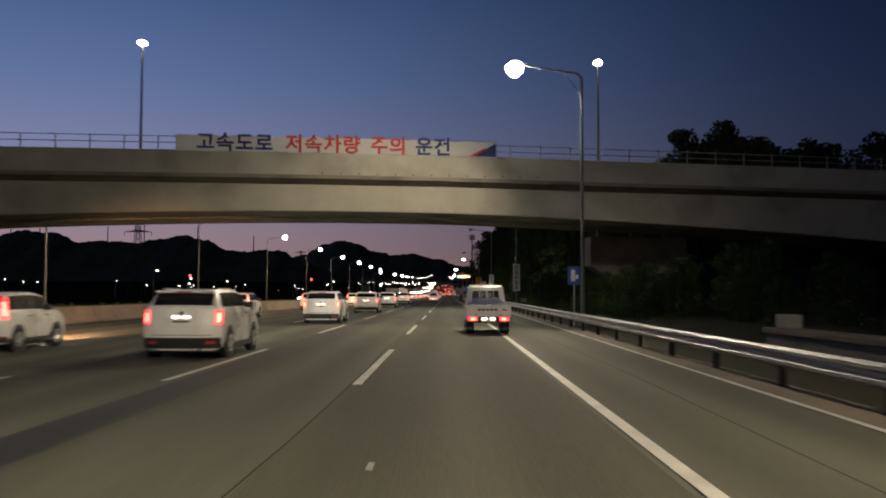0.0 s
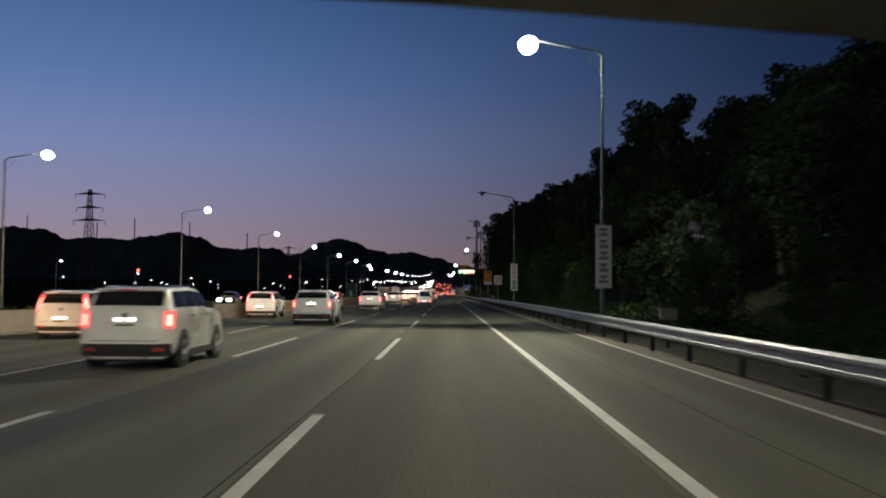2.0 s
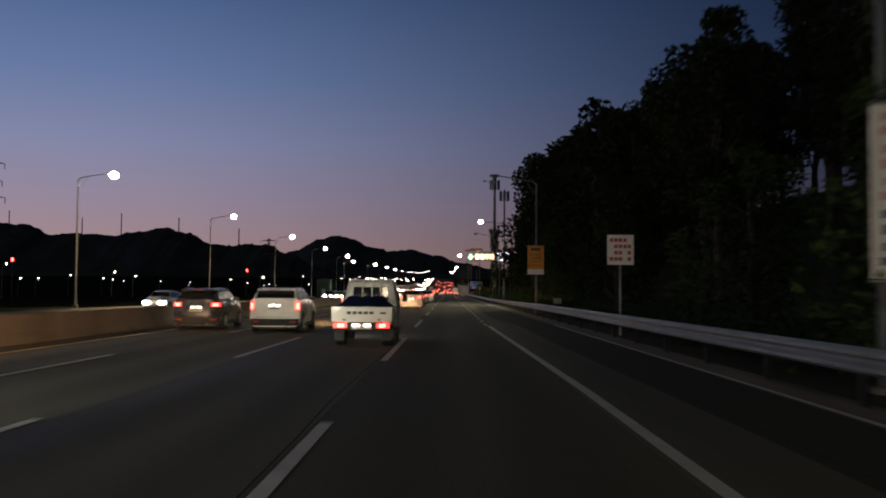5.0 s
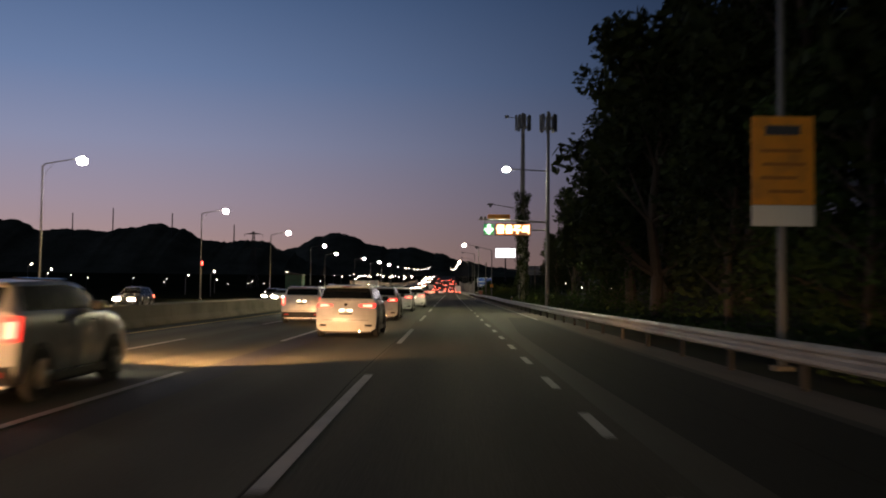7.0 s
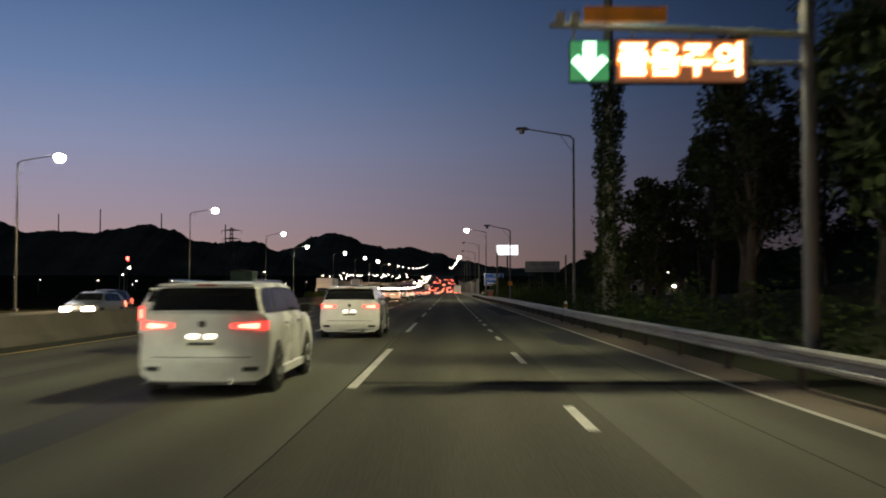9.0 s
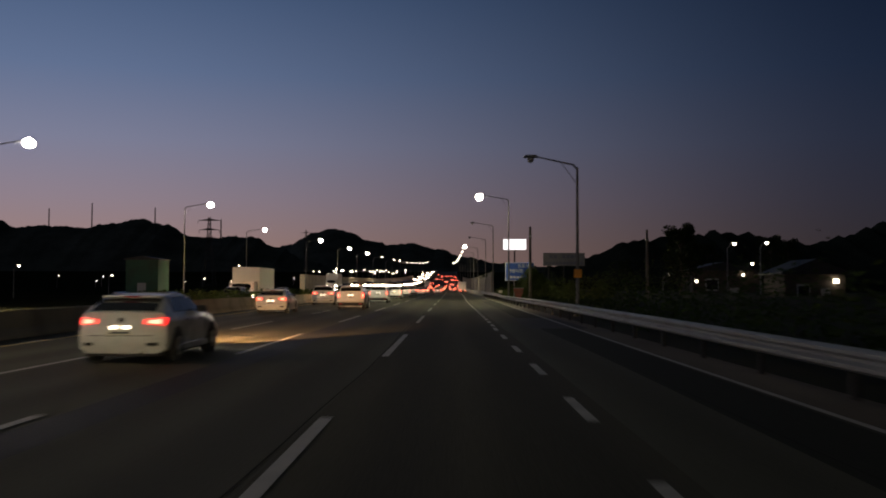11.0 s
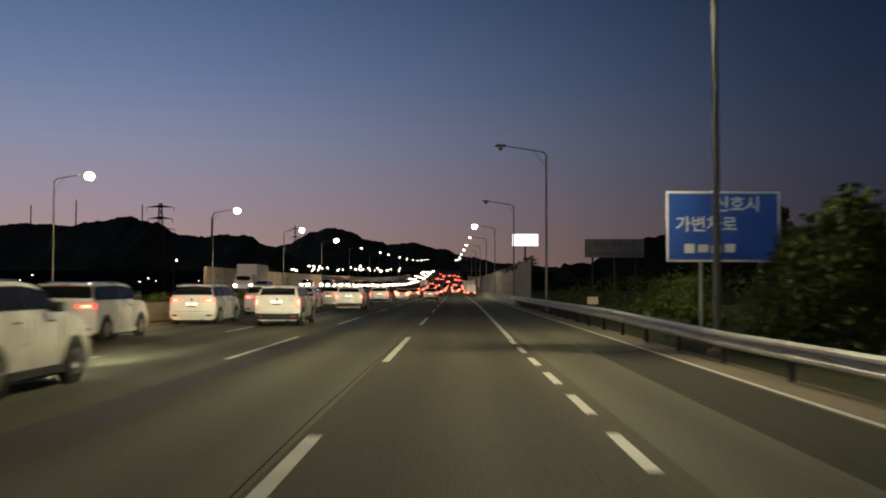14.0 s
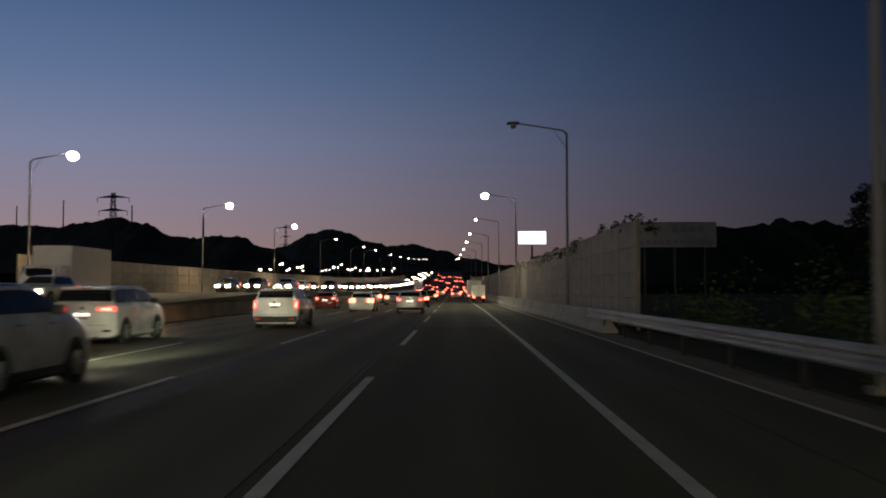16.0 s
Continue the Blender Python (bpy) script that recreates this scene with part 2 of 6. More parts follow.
# Posts coloured near black so they sink into the shade below the beams.
POST = mat("weathered post steel", (0.035, 0.033, 0.03), 0.8, metal=0.2, var=0.25, scale=3)
LENS_FAR = glow("distant lamp lens", (1.0, 0.95, 0.82), 14.0)
LENS_OFF = mat("unlit lamp lens", (0.25, 0.26, 0.28), 0.2, var=0.05, bump=0.0)
GREEN_BLOOM = glow("green arrow light", (0.0, 0.30, 0.10), 0.6)
AMBER_LED = glow("amber message light", (1.0, 0.66, 0.36), 5.0)
AMBER_FRINGE = glow("amber message edge", (1.0, 0.20, 0.02), 1.6)
GREEN_CORE = glow("green arrow core", (0.45, 1.0, 0.62), 3.0)
AMBER_BLOOM = glow("amber panel face", (0.40, 0.10, 0.02), 0.30)
RED_LED = glow("red signal light", (1.0, 0.06, 0.05), 12.0)
SCREEN = glow("lit billboard face", (0.86, 0.88, 1.0), 1.6)

# ---- mesh helpers ----


def mesh_ob(name, bm, material, smooth=False):
    me = bpy.data.meshes.new(name)
    bmesh.ops.recalc_face_normals(bm, faces=bm.faces)
    bm.to_mesh(me)
    bm.free()
    for m in (material if isinstance(material, (list, tuple)) else [material]):
        me.materials.append(m)
    if smooth:
        for p in me.polygons:
            p.use_smooth = True
        me.set_sharp_from_angle(angle=radians(38))
    return new(name, me)


def part(name, bm, material, parent, label="", smooth=False):
    ob = mesh_ob(name, bm, material, smooth)
    ob.parent = parent
    if label:
        tagged(ob, label)
    return ob


def thing(name, label, category, group="", kind="", at=(0, 0, 0), turn=0.0):
    ob = new(name)
    ob.matrix_world = pose(*at, 0, 0, turn)
    return tagged(ob, label, category, group, kind)


def bm_box(bm, x0, x1, y0, y1, z0, z1, bevel=0.0):
    r = bmesh.ops.create_cube(bm, size=1.0)
    vs = r["verts"]
    for v in vs:
        v.co = ((x0 + x1) / 2 + v.co.x * (x1 - x0), (y0 + y1) / 2 + v.co.y * (y1 - y0), (z0 + z1) / 2 + v.co.z * (z1 - z0))
    if bevel:
        es = list({e for v in vs for e in v.link_edges})
        bmesh.ops.bevel(bm, geom=es, offset=bevel, segments=2, affect="EDGES", profile=0.6)
    return bm


def box(x0, x1, y0, y1, z0, z1, bevel=0.0):
    return bm_box(bmesh.new(), x0, x1, y0, y1, z0, z1, bevel)


def bm_tube(bm, a, b, r0, r1=None, n=10, caps=True):
    a, b = Vector(a), Vector(b)
    r1 = r0 if r1 is None else r1
    q = (b - a).to_track_quat("Z", "Y")
    rings = []
    for p, r in ((a, r0), (b, r1)):
        rings.append([bm.verts.new(p + q @ Vector((r * math.cos(2 * math.pi * i / n), r * math.sin(2 * math.pi * i / n), 0))) for i in range(n)])
    for i in range(n):
        bm.faces.new((rings[0][i], rings[0][(i + 1) % n], rings[1][(i + 1) % n], rings[1][i]))
    if caps:
        bm.faces.new(rings[0][::-1])
        bm.faces.new(rings[1])
    return bm


def tube(a, b, r0, r1=None, n=10):
    return bm_tube(bmesh.new(), a, b, r0, r1, n)


def ring_rr(bm, x0, x1, y0, y1, r, zf, n=4):
    """A ring of vertices round a rounded rectangle; zf gives the height at (x, y)."""
    pts = []
    for cx, cy, a0 in ((x1 - r, y1 - r, 0), (x0 + r, y1 - r, 90), (x0 + r, y0 + r, 180), (x1 - r, y0 + r, 270)):
        for i in range(n + 1):
            a = radians(a0 + 90 * i / n)
            x, y = cx + r * math.cos(a), cy + r * math.sin(a)
            pts.append(bm.verts.new((x, y, zf(x, y) if callable(zf) else zf)))
    return pts


def loft(bm, rings, cap0=True, cap1=True):
    for a, b in zip(rings, rings[1:]):
        k = len(a)
        for i in range(k):
            bm.faces.new((a[i], a[(i + 1) % k], b[(i + 1) % k], b[i]))
    if cap0:
        bm.faces.new(rings[0][::-1])
    if cap1:
        bm.faces.new(rings[-1])
    return bm


def prism(pts, depth, at=0.0, axis="y"):
    """A flat outline (u, v) drawn out along an axis."""
    bm = bmesh.new()

    def put(u, v, w):
        return {"y": (u, w, v), "x": (w, u, v), "z": (u, v, w)}[axis]
    a = [bm.verts.new(put(u, v, at)) for u, v in pts]
    b = [bm.verts.new(put(u, v, at + depth)) for u, v in pts]
    loft(bm, [a, b])
    return bm


def rz(y):
    """Height of the road, which climbs gently in the distance."""
    return max(0.0, y - 540.0) ** 2 / 23500.0


def strip(rows, z=0.0):
    """A ground strip: rows of (y, x0, x1)."""
    bm = bmesh.new()
    prev = None
    for y, x0, x1 in rows:
        cur = (bm.verts.new((x0, y, z + rz(y))), bm.verts.new((x1, y, z + rz(y))))
        if prev:
            bm.faces.new((prev[0], prev[1], cur[1], cur[0]))
        prev = cur
    return bm


def path_x(knots, y):
    return float(np.interp(y, [k[0] for k in knots], [k[1] for k in knots]))


def text_mesh(body, size, material, name, parent, m, extrude=0.003, spacing=1.0, bold=0.0):
    cu = bpy.data.curves.new(name, "FONT")
    cu.body, cu.size, cu.extrude, cu.align_x, cu.align_y = body, size, extrude, "CENTER", "CENTER"
    cu.space_character, cu.offset = spacing, bold
    tmp = new(name, cu)
    bpy.context.view_layer.update()
    me = bpy.data.meshes.new_from_object(tmp.evaluated_get(bpy.context.evaluated_depsgraph_get()))
    bpy.data.objects.remove(tmp)
    me.materials.clear()
    me.materials.append(material)
    ob = new(name, me)
    ob.parent = parent
    ob.matrix_local = m
    return ob


# ---- ground and road ----
ROAD_END = 1150.0
MEDIAN = [(-60, -19.5), (60, -19.5), (115, -12.6), (205, -12.6), (290, -12.4), (345, -14.4), (480, -15.0), (700, -13.2), (1150, -11.5)]
GUARD = [(-60, 5.75), (140, 5.75), (230, 5.65), (460, 5.65), (700, 5.2), (1150, 4.6)]
OUTER = [(-60, 5.05), (150, 5.15), (240, 4.72), (330, 4.75), (405, 4.95), (700, 4.6), (1150, 4.0)]
OPP_LEFT = [(-60, -29.5), (460, -29.0), (540, -26.0), (700, -21.8), (1150, -19.0)]

def oz(y):
    """Height of the opposite carriageway, which lies higher further on."""
    f = min(1.0, max(0.0, (y - 425.0) / 90.0))
    return rz(y) + 1.4 * f * f * (3 - 2 * f)


def opposite_strip():
    bm = bmesh.new()
    prev = None
    for y in range(-60, int(ROAD_END) + 1, 10):
        xl, xr = path_x(OPP_LEFT, y), path_x(MEDIAN, y) - 0.6
        cur = [bm.verts.new(p) for p in ((xl - 2.5, y, rz(y) - 0.1), (xl, y, oz(y)), (xr, y, oz(y)), (xr + 0.02, y, rz(y) - 0.1))]
        if prev:
            for i in range(3):
                bm.faces.new((prev[i], prev[i + 1], cur[i + 1], cur[i]))
        prev = cur
    return bm


bm = bmesh.new()
prev = None
for y in (-200, 0, 200, 500, 560, 620, 680, 740, 800, 860, 920, 980, 1040, 1100, 1150, 1500, 4900):
    cur = [bm.verts.new((x, y, (-0.08 if abs(x) < 60 else -0.5) + rz(min(y, 1150)))) for x in (-4000, -900, -200, -60, -31, 8, 60, 200, 900, 4000)]
    if prev:
        for i in range(len(cur) - 1):
            bm.faces.new((prev[i], prev[i + 1], cur[i + 1], cur[i]))
    prev = cur
tagged(mesh_ob("ground", bm, FAR_GROUND), "dark fields and verges at dusk", "ground", kind="structure")

ys = list(range(-60, int(ROAD_END) + 1, 10))
tagged(mesh_ob("road", strip([(y, path_x(MEDIAN, y) - 0.2, path_x(GUARD, y) + 0.1) for y in ys]), ASPHALT),
       "grey worn asphalt of a wide expressway", "road", kind="structure")
tagged(mesh_ob("road_opposite", opposite_strip(), ASPHALT),
       "asphalt of the opposite carriageway behind the median", "road", kind="structure")
tagged(mesh_ob("road_own_lane", strip([(y, -1.72, 1.95) for y in range(-60, 480, 10)], 0.004), ASPHALT_OWN),
       "darker worn asphalt of one traffic lane", "road", kind="structure")
tagged(mesh_ob("road_seam", strip([(y, -4.95 + 0.05 * math.sin(y / 9), -4.15 + 0.06 * math.sin(y / 13 + 1)) for y in range(-60, 560, 4)], 0.004), ASPHALT_NEW),
       "long dark strip of fresh asphalt between lanes", "road", kind="structure")
# strips coloured darker partly to stand for the unlit stretches between lamps
for name, ya, yb in (("road_shoulder", 132, 248), ("road_shoulder_far", 300, 404)):
    tagged(mesh_ob(name, strip([(y, path_x([(132, 3.38), (178, 3.2), (190, 2.5), (225, 2.5), (245, 3.38), (470, 3.38)], y) + 0.05 * math.sin(y / 7), path_x(OUTER, y) - 0.10) for y in range(ya, yb, 4)], 0.004), ASPHALT_SHOULDER),
           "darker asphalt of the hard shoulder", "road", kind="structure")
tagged(mesh_ob("road_patch", strip([(268.3, 3.28, 4.40), (268.7, 3.24, 4.46), (275.4, 3.42, 4.70), (276.0, 3.46, 4.62)], 0.012), ASPHALT_NEW),
       "rectangular black asphalt repair patch on the shoulder", "road", kind="structure")
tagged(mesh_ob("road_patch_far", strip([(331, 3.0, 5.2), (331.4, 2.95, 5.3), (343, 3.0, 5.3), (343.5, 3.1, 5.2)], 0.012), ASPHALT_NEW),
       "rectangular black asphalt repair patch on the shoulder", "road", kind="structure")
# a narrow darker line across the lane and shoulder
tagged(mesh_ob("road_joint", strip([(256.9, -1.6, 5.2), (257.35, -1.6, 5.2)], 0.007), TAR),
       "narrow dark line across the lane", "road", kind="structure")
tagged(mesh_ob("gutter", strip([(y, path_x(OUTER, y) + 0.12, path_x(GUARD, y) + 0.26) for y in ys], 0.005), GUTTER),
       "brownish dusty concrete gutter, darkened for shade under the guardrail", "gutter", kind="structure")
bm = bmesh.new()
for x0, wob, hw_ in ((-1.75, 0.06, 0.012), (3.55, 0.05, 0.010), (-8.0, 0.05, 0.014)):
    prev = None
    for y in range(-20, 560, 3):
        x = x0 + wob * math.sin(y * 0.21 + x0) + random.uniform(-0.02, 0.02)
        cur = (bm.verts.new((x - hw_, y, 0.008)), bm.verts.new((x + hw_, y, 0.008)))
        if prev:
            bm.faces.new((prev[0], prev[1], cur[1], cur[0]))
        prev = cur
tagged(mesh_ob("road_cracks", bm, TAR), "wandering dark sealed seams along the lanes", "road", kind="structure")


def line_mesh(name, runs, material, label, z=0.016):
    """Painted marks: each run is (y0, y1, x0, x1, width)."""
    bm = bmesh.new()
    for y0, y1, xa, xb, w in runs:
        n = max(1, int((y1 - y0) / 20))
        for i in range(n):
            a, b = i / n, (i + 1) / n
            ya, yb, x0, x1 = y0 + (y1 - y0) * a, y0 + (y1 - y0) * b, xa + (xb - xa) * a, xa + (xb - xa) * b
            za, zb = z + rz(ya), z + rz(yb)
            r = [bm.verts.new((x0 - w / 2, ya, za)), bm.verts.new((x0 + w / 2, ya, za)), bm.verts.new((x1 + w / 2, yb, zb)), bm.verts.new((x1 - w / 2, yb, zb))]
            bm.faces.new(r)
    return tagged(mesh_ob(name, bm, material), label, "road marking", kind="structure")


OWN_X = [(0, -1.59), (380, -1.58), (430, -1.49), (900, -1.45)]
line_mesh("lane_dashes_own", [(16.2 + 20 * k, 26.2 + 20 * k, path_x(OWN_X, 16 + 20 * k), path_x(OWN_X, 26 + 20 * k), 0.16) for k in range(-2, 50)], PAINT, "long white lane dashes on asphalt")
line_mesh("lane_dashes_middle", [(16.8 + 20 * k, 26.3 + 20 * k, -5.12, -5.12, 0.15) for k in range(-2, 50)], PAINT, "long white lane dashes on asphalt")
line_mesh("lane_dashes_inner", [(9.5 + 20 * k, 17.5 + 20 * k, -8.25, -8.25, 0.13) for k in range(-2, 50)], PAINT, "thin white lane dashes on asphalt")
line_mesh("edge_line_right", [(-60, 150, 2.12, 2.1, 0.17), (150, 178, 2.1, 1.75, 0.17), (405.3, 457, 1.70, 2.16, 0.17), (457, 500, 2.16, 2.35, 0.17), (500, 900, 2.35, 1.9, 0.17)]
          + [(a, a + 2.0, 1.66, 1.66, 0.145) for a in np.arange(178.9, 232, 5.05)] + [(a, a + 2.2, 1.62, 1.62, 0.145) for a in (230.9, 237.8, 244.8, 251.7)]
          + [(261.3, 264.9, 1.62, 1.62, 0.145)] + [(a, a + 2.4, 1.62, 1.62, 0.145) for a in (*np.arange(270.6, 325, 5.9), 329.0)]
          + [(a, a + 2.1, 1.66, 1.66, 0.145) for a in np.arange(332.7, 404.0, 3.69)], PAINT, "white line beside the shoulder lane, solid then in short dashes")
line_mesh("edge_line_shoulder", [(y, y + 10, path_x(OUTER, y), path_x(OUTER, y + 10), 0.12) for y in range(-60, 900, 10) if not 172 <= y < 232], PAINT, "thin white line along the outer edge")
line_mesh("edge_line_median", [(y, y + 10, path_x(MEDIAN, y) + 1.6, path_x(MEDIAN, y + 10) + 1.6, 0.15) for y in range(110, 900, 10)], PAINT_YELLOW, "yellow edge line beside the median barrier")
line_mesh("lane_dashes_opposite", [(12 + 20 * k, 22 + 20 * k, x, x, 0.15) for k in range(0, 20) for x in (-19.2, -22.6)], PAINT, "white lane dashes of the opposite carriageway")


# ---- median barrier: concrete blocks end to end ----
def barrier_unit(parent, y0, y1, x0, x1, h, name="barrier_block"):
    bm = bmesh.new()
    prof = [(-0.30, 0.0), (-0.30, 0.10), (-0.14, 0.32), (-0.09, h - 0.03), (-0.06, h), (0.06, h), (0.09, h - 0.03), (0.14, 0.32), (0.30, 0.10), (0.30, 0.0)]
    a = [bm.verts.new((x0 + u, y0 + 0.012, v + rz(y0))) for u, v in prof]
    b = [bm.verts.new((x1 + u, y1 - 0.012, v + rz(y1))) for u, v in prof]
    loft(bm, [a, b])
    return part(name, bm, CONCRETE_DARK if name == "barrier_block" else CONCRETE, parent)


median = thing("median_barrier", "long grey concrete median barrier, stained and toned dark as unlit", "barrier", kind="structure")
y = -40.0
while y < 1100:
    step = 5.0 if y < 520 else 20.0
    barrier_unit(median, y, y + step, path_x(MEDIAN, y), path_x(MEDIAN, y + step), 0.86)
    y += step

# ---- guardrail: W-beams on posts ----
rail = thing("guardrail", "galvanised steel guardrail with two corrugated beams on posts", "guardrail", kind="structure")
W_PROF = [(0.0, 0.0), (-0.03, 0.005), (-0.085, 0.05), (-0.085, 0.10), (-0.015, 0.15), (-0.015, 0.19), (-0.085, 0.24), (-0.085, 0.29), (-0.03, 0.335), (0.0, 0.34)]
RAIL_TOP = [(-60, 0.68), (20, 0.70), (70, 0.77), (105, 0.84), (130, 0.86), (195, 0.85), (235, 0.70), (280, 0.69), (320, 0.80), (352, 0.82), (378, 0.72), (396, 0.70), (412, 0.86), (470, 0.88)]


def beam(y0, y1):
    x0, x1 = path_x(GUARD, y0), path_x(GUARD, y1)
    (a0, a1), (b0, b1) = ((path_x(RAIL_TOP, y) - 0.34 - 0.3 * (path_x(RAIL_TOP, y) - 0.70), path_x(RAIL_TOP, y)) for y in (y0, y1))
    bm = bmesh.new()
    a = [bm.verts.new((x0 + u, y0, a0 + (a1 - a0) * v / 0.34)) for u, v in W_PROF]
    b = [bm.verts.new((x1 + u, y1 + 0.05, b0 + (b1 - b0) * v / 0.34)) for u, v in W_PROF]
    a += [bm.verts.new((x0 + u + 0.012, y0, a0 + (a1 - a0) * v / 0.34)) for u, v in W_PROF[::-1]]
    b += [bm.verts.new((x1 + u + 0.012, y1 + 0.05, b0 + (b1 - b0) * v / 0.34)) for u, v in W_PROF[::-1]]
    loft(bm, [a, b])
    return part("rail_beam", bm, STEEL, rail)


for i in range(-5, 117):
    y0 = i * 4.0
    beam(y0, y0 + 4.0)
post_me = None
for i in range(-5, 117):
    y0 = i * 4.0 + 0.3
    if post_me is None:
        ob = part("rail_post", box(-0.05, 0.05, -0.06, 0.06, -0.3, 0.66, 0.008), POST, rail)
        post_me = ob.data
    else:
        ob = new("rail_post", post_me)
        ob.parent = rail
    ob.location = (path_x(GUARD, y0) + 0.07, y0, path_x(RAIL_TOP, y0) - 0.70)

# ---- concrete kerb wall and noise wall further on ----
kerb_wall = thing("kerb_wall", "low pale concrete wall along the shoulder", "wall", kind="structure")
y = 464.0
while y < 900:
    step = 6.0 if y < 600 else 20.0
    barrier_unit(kerb_wall, y, y + step, path_x(GUARD, y) + 0.2, path_x(GUARD, y + step) + 0.2, 0.85, "wall_block")
    y += step
noise_right = thing("noise_wall", "tall beige panelled noise barrier with creepers on top", "wall", kind="structure")
noise_left = thing("noise_wall_opposite", "pale panelled noise barrier behind the opposite carriageway", "wall", kind="structure")
pan_me = post2_me = None
for parent, ystart, yend, xk, top, zb in ((noise_right, 466.0, 800.0, [(466, 7.3), (800, 6.3)], 4.4, 0.0), (noise_left, 500.0, 860.0, [(500, -33.5), (620, -28.5), (860, -24)], 4.2, 0.0)):
    y = ystart
    while y < yend:
        x0 = path_x(xk, y)
        if post2_me is None:
            ob = part("wall_post", box(-0.075, 0.075, -0.09, 0.09, zb, top + 0.03, 0.01), PANEL, parent)
            post2_me = ob.data
        else:
            ob = new("wall_post", post2_me)
            ob.parent = parent
        ob.location = (x0, y, rz(y))
        if y > 640 and int(y) % 8:
            y += 4.0
            continue
        for r in range(4 if y < 640 else 0):
            if pan_me is None:
                ob = part("wall_panel", box(-0.05, 0.05, 0.10, 3.90, 0.012, 1.035, 0.012), PANEL, parent)
                pan_me = ob.data
            else:
                ob = new("wall_panel", pan_me)
                ob.parent = parent
            ob.matrix_local = pose(x0, y, zb + 0.25 + r * 1.04 + rz(y), 0, 0, math.degrees(math.atan2(x0 - path_x(xk, y + 4), 4)))
        y += 4.0

for parent, ystart, yend, xk, top in ((noise_right, 642.0, 800.0, [(466, 7.3), (800, 6.3)], 4.4), (noise_left, 640.0, 860.0, [(620, -28.5), (860, -24)], 4.2)):
    for y in np.arange(ystart, yend, 24.0):
        xa, xb = path_x(xk, y), path_x(xk, y + 24)
        bm = bmesh.new()
        loft(bm, [[bm.verts.new((x0 + dx, yy, z + rz(yy))) for dx, z in ((-0.05, 0.0), (0.05, 0.0), (0.05, top), (-0.05, top))] for x0, yy in ((xa, y + 0.05), (xb, y + 23.95))])
        part("wall_panel", bm, PANEL, parent)
ledge = thing("concrete_ledge", "low beige concrete ledge beyond the guardrail", "wall", kind="structure")
part("coping", box(9.4, 10.3, -30, 28, 0.45, 0.62, 0.03), GUTTER, ledge)
part("wall", box(9.5, 10.2, -30, 27.9, -0.5, 0.45), CONCRETE_DARK, ledge)
part("block", box(9.6, 10.1, 26.6, 27.4, 0.62, 1.02, 0.03), CONCRETE, ledge)

# ---- overpass ----
# its axis runs a little askew of the road; x runs along it
SK = 0.15


def by(x, off):
    return 57.0 + (x + 16.9) * SK + off


def along(rows, name, material, parent, label="", x0=-60.0, x1=60.0, n=24, sag=None):
    """A beam along the overpass with section rows of (offset, height)."""
    bm = bmesh.new()
    rings = []
    for i in range(n + 1):
        x = x0 + (x1 - x0) * i / n
        drop = -0.011 * max(0.0, x) + 0.006 * min(0.0, x + 10)
        low = sag(x) if sag else 0.0
        rings.append([bm.verts.new((x, by(x, o), z + drop + (low if z < 8.0 else 0.0))) for o, z in rows])
    loft(bm, rings)
    return part(name, bm, material, parent, label)


bridge = thing("overpass_bridge", "grey concrete road overpass with haunched girders crossing the expressway", "bridge")


def haunch(x):
    return 0.30 - 0.0009 * (x + 6.0) ** 2


along([(0.0, 9.05), (0.0, 10.45), (0.05, 10.50), (0.30, 10.50), (0.36, 10.42), (0.36, 9.05)], "parapet", CONCRETE, bridge, "pale concrete edge beam", n=30)
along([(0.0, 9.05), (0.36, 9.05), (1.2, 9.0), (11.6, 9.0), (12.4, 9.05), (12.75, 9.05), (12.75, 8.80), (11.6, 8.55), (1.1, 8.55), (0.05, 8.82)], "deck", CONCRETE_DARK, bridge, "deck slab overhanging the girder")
along([(12.4, 9.05), (12.4, 10.42), (12.45, 10.5), (12.7, 10.5), (12.75, 10.45), (12.75, 9.05)], "parapet", CONCRETE, bridge)
along([(1.1, 8.55), (1.35, 6.62), (1.45, 6.55), (5.3, 6.55), (5.4, 6.62), (5.6, 8.55)], "girder", CONCRETE, bridge, "deep pale concrete box girder", sag=haunch, n=30)
along([(7.1, 8.55), (7.3, 6.62), (7.4, 6.55), (11.3, 6.55), (11.4, 6.62), (11.6, 8.55)], "girder", CONCRETE, bridge, sag=haunch, n=30)
for o in (0.18, 12.58):
    bm = bmesh.new()
    for h in (10.95, 11.35):
        bm_tube(bm, (-60, by(-60, o), h - 0.30), (-10, by(-10, o), h), 0.03, n=6)
        bm_tube(bm, (-10, by(-10, o), h), (60, by(60, o), h - 0.66), 0.03, n=6)
    part("railing", bm, STEEL, bridge, "thin steel rails")
post_m = None
for o in (0.18, 12.58):
    for k in range(-30, 31):
        x = k * 2.0
        if post_m is None:
            ob = part("railing_post", box(-0.03, 0.03, -0.03, 0.03, -0.95, 0.05), STEEL, bridge)
            post_m = ob.data
        else:
            ob = new("railing_post", post_m)
            ob.parent = bridge
        ob.location = (x, by(x, o), 11.33 + (-0.011 * max(0, x) + 0.006 * min(0, x + 10)))
for x in np.arange(-8.0, 6.5, 1.15):
    ob = part("drip_hole", tube((x, by(x, -0.02), 9.16), (x, by(x, 0.01), 9.16), 0.05, n=8), DARK, bridge)
# hammerhead pier beside the road
PIER = [(-0.95, -0.4), (0.95, -0.4), (0.95, 1.95), (3.75, 3.7), (3.75, 5.9), (-3.75, 5.9), (-3.75, 3.7), (-0.95, 1.95)]
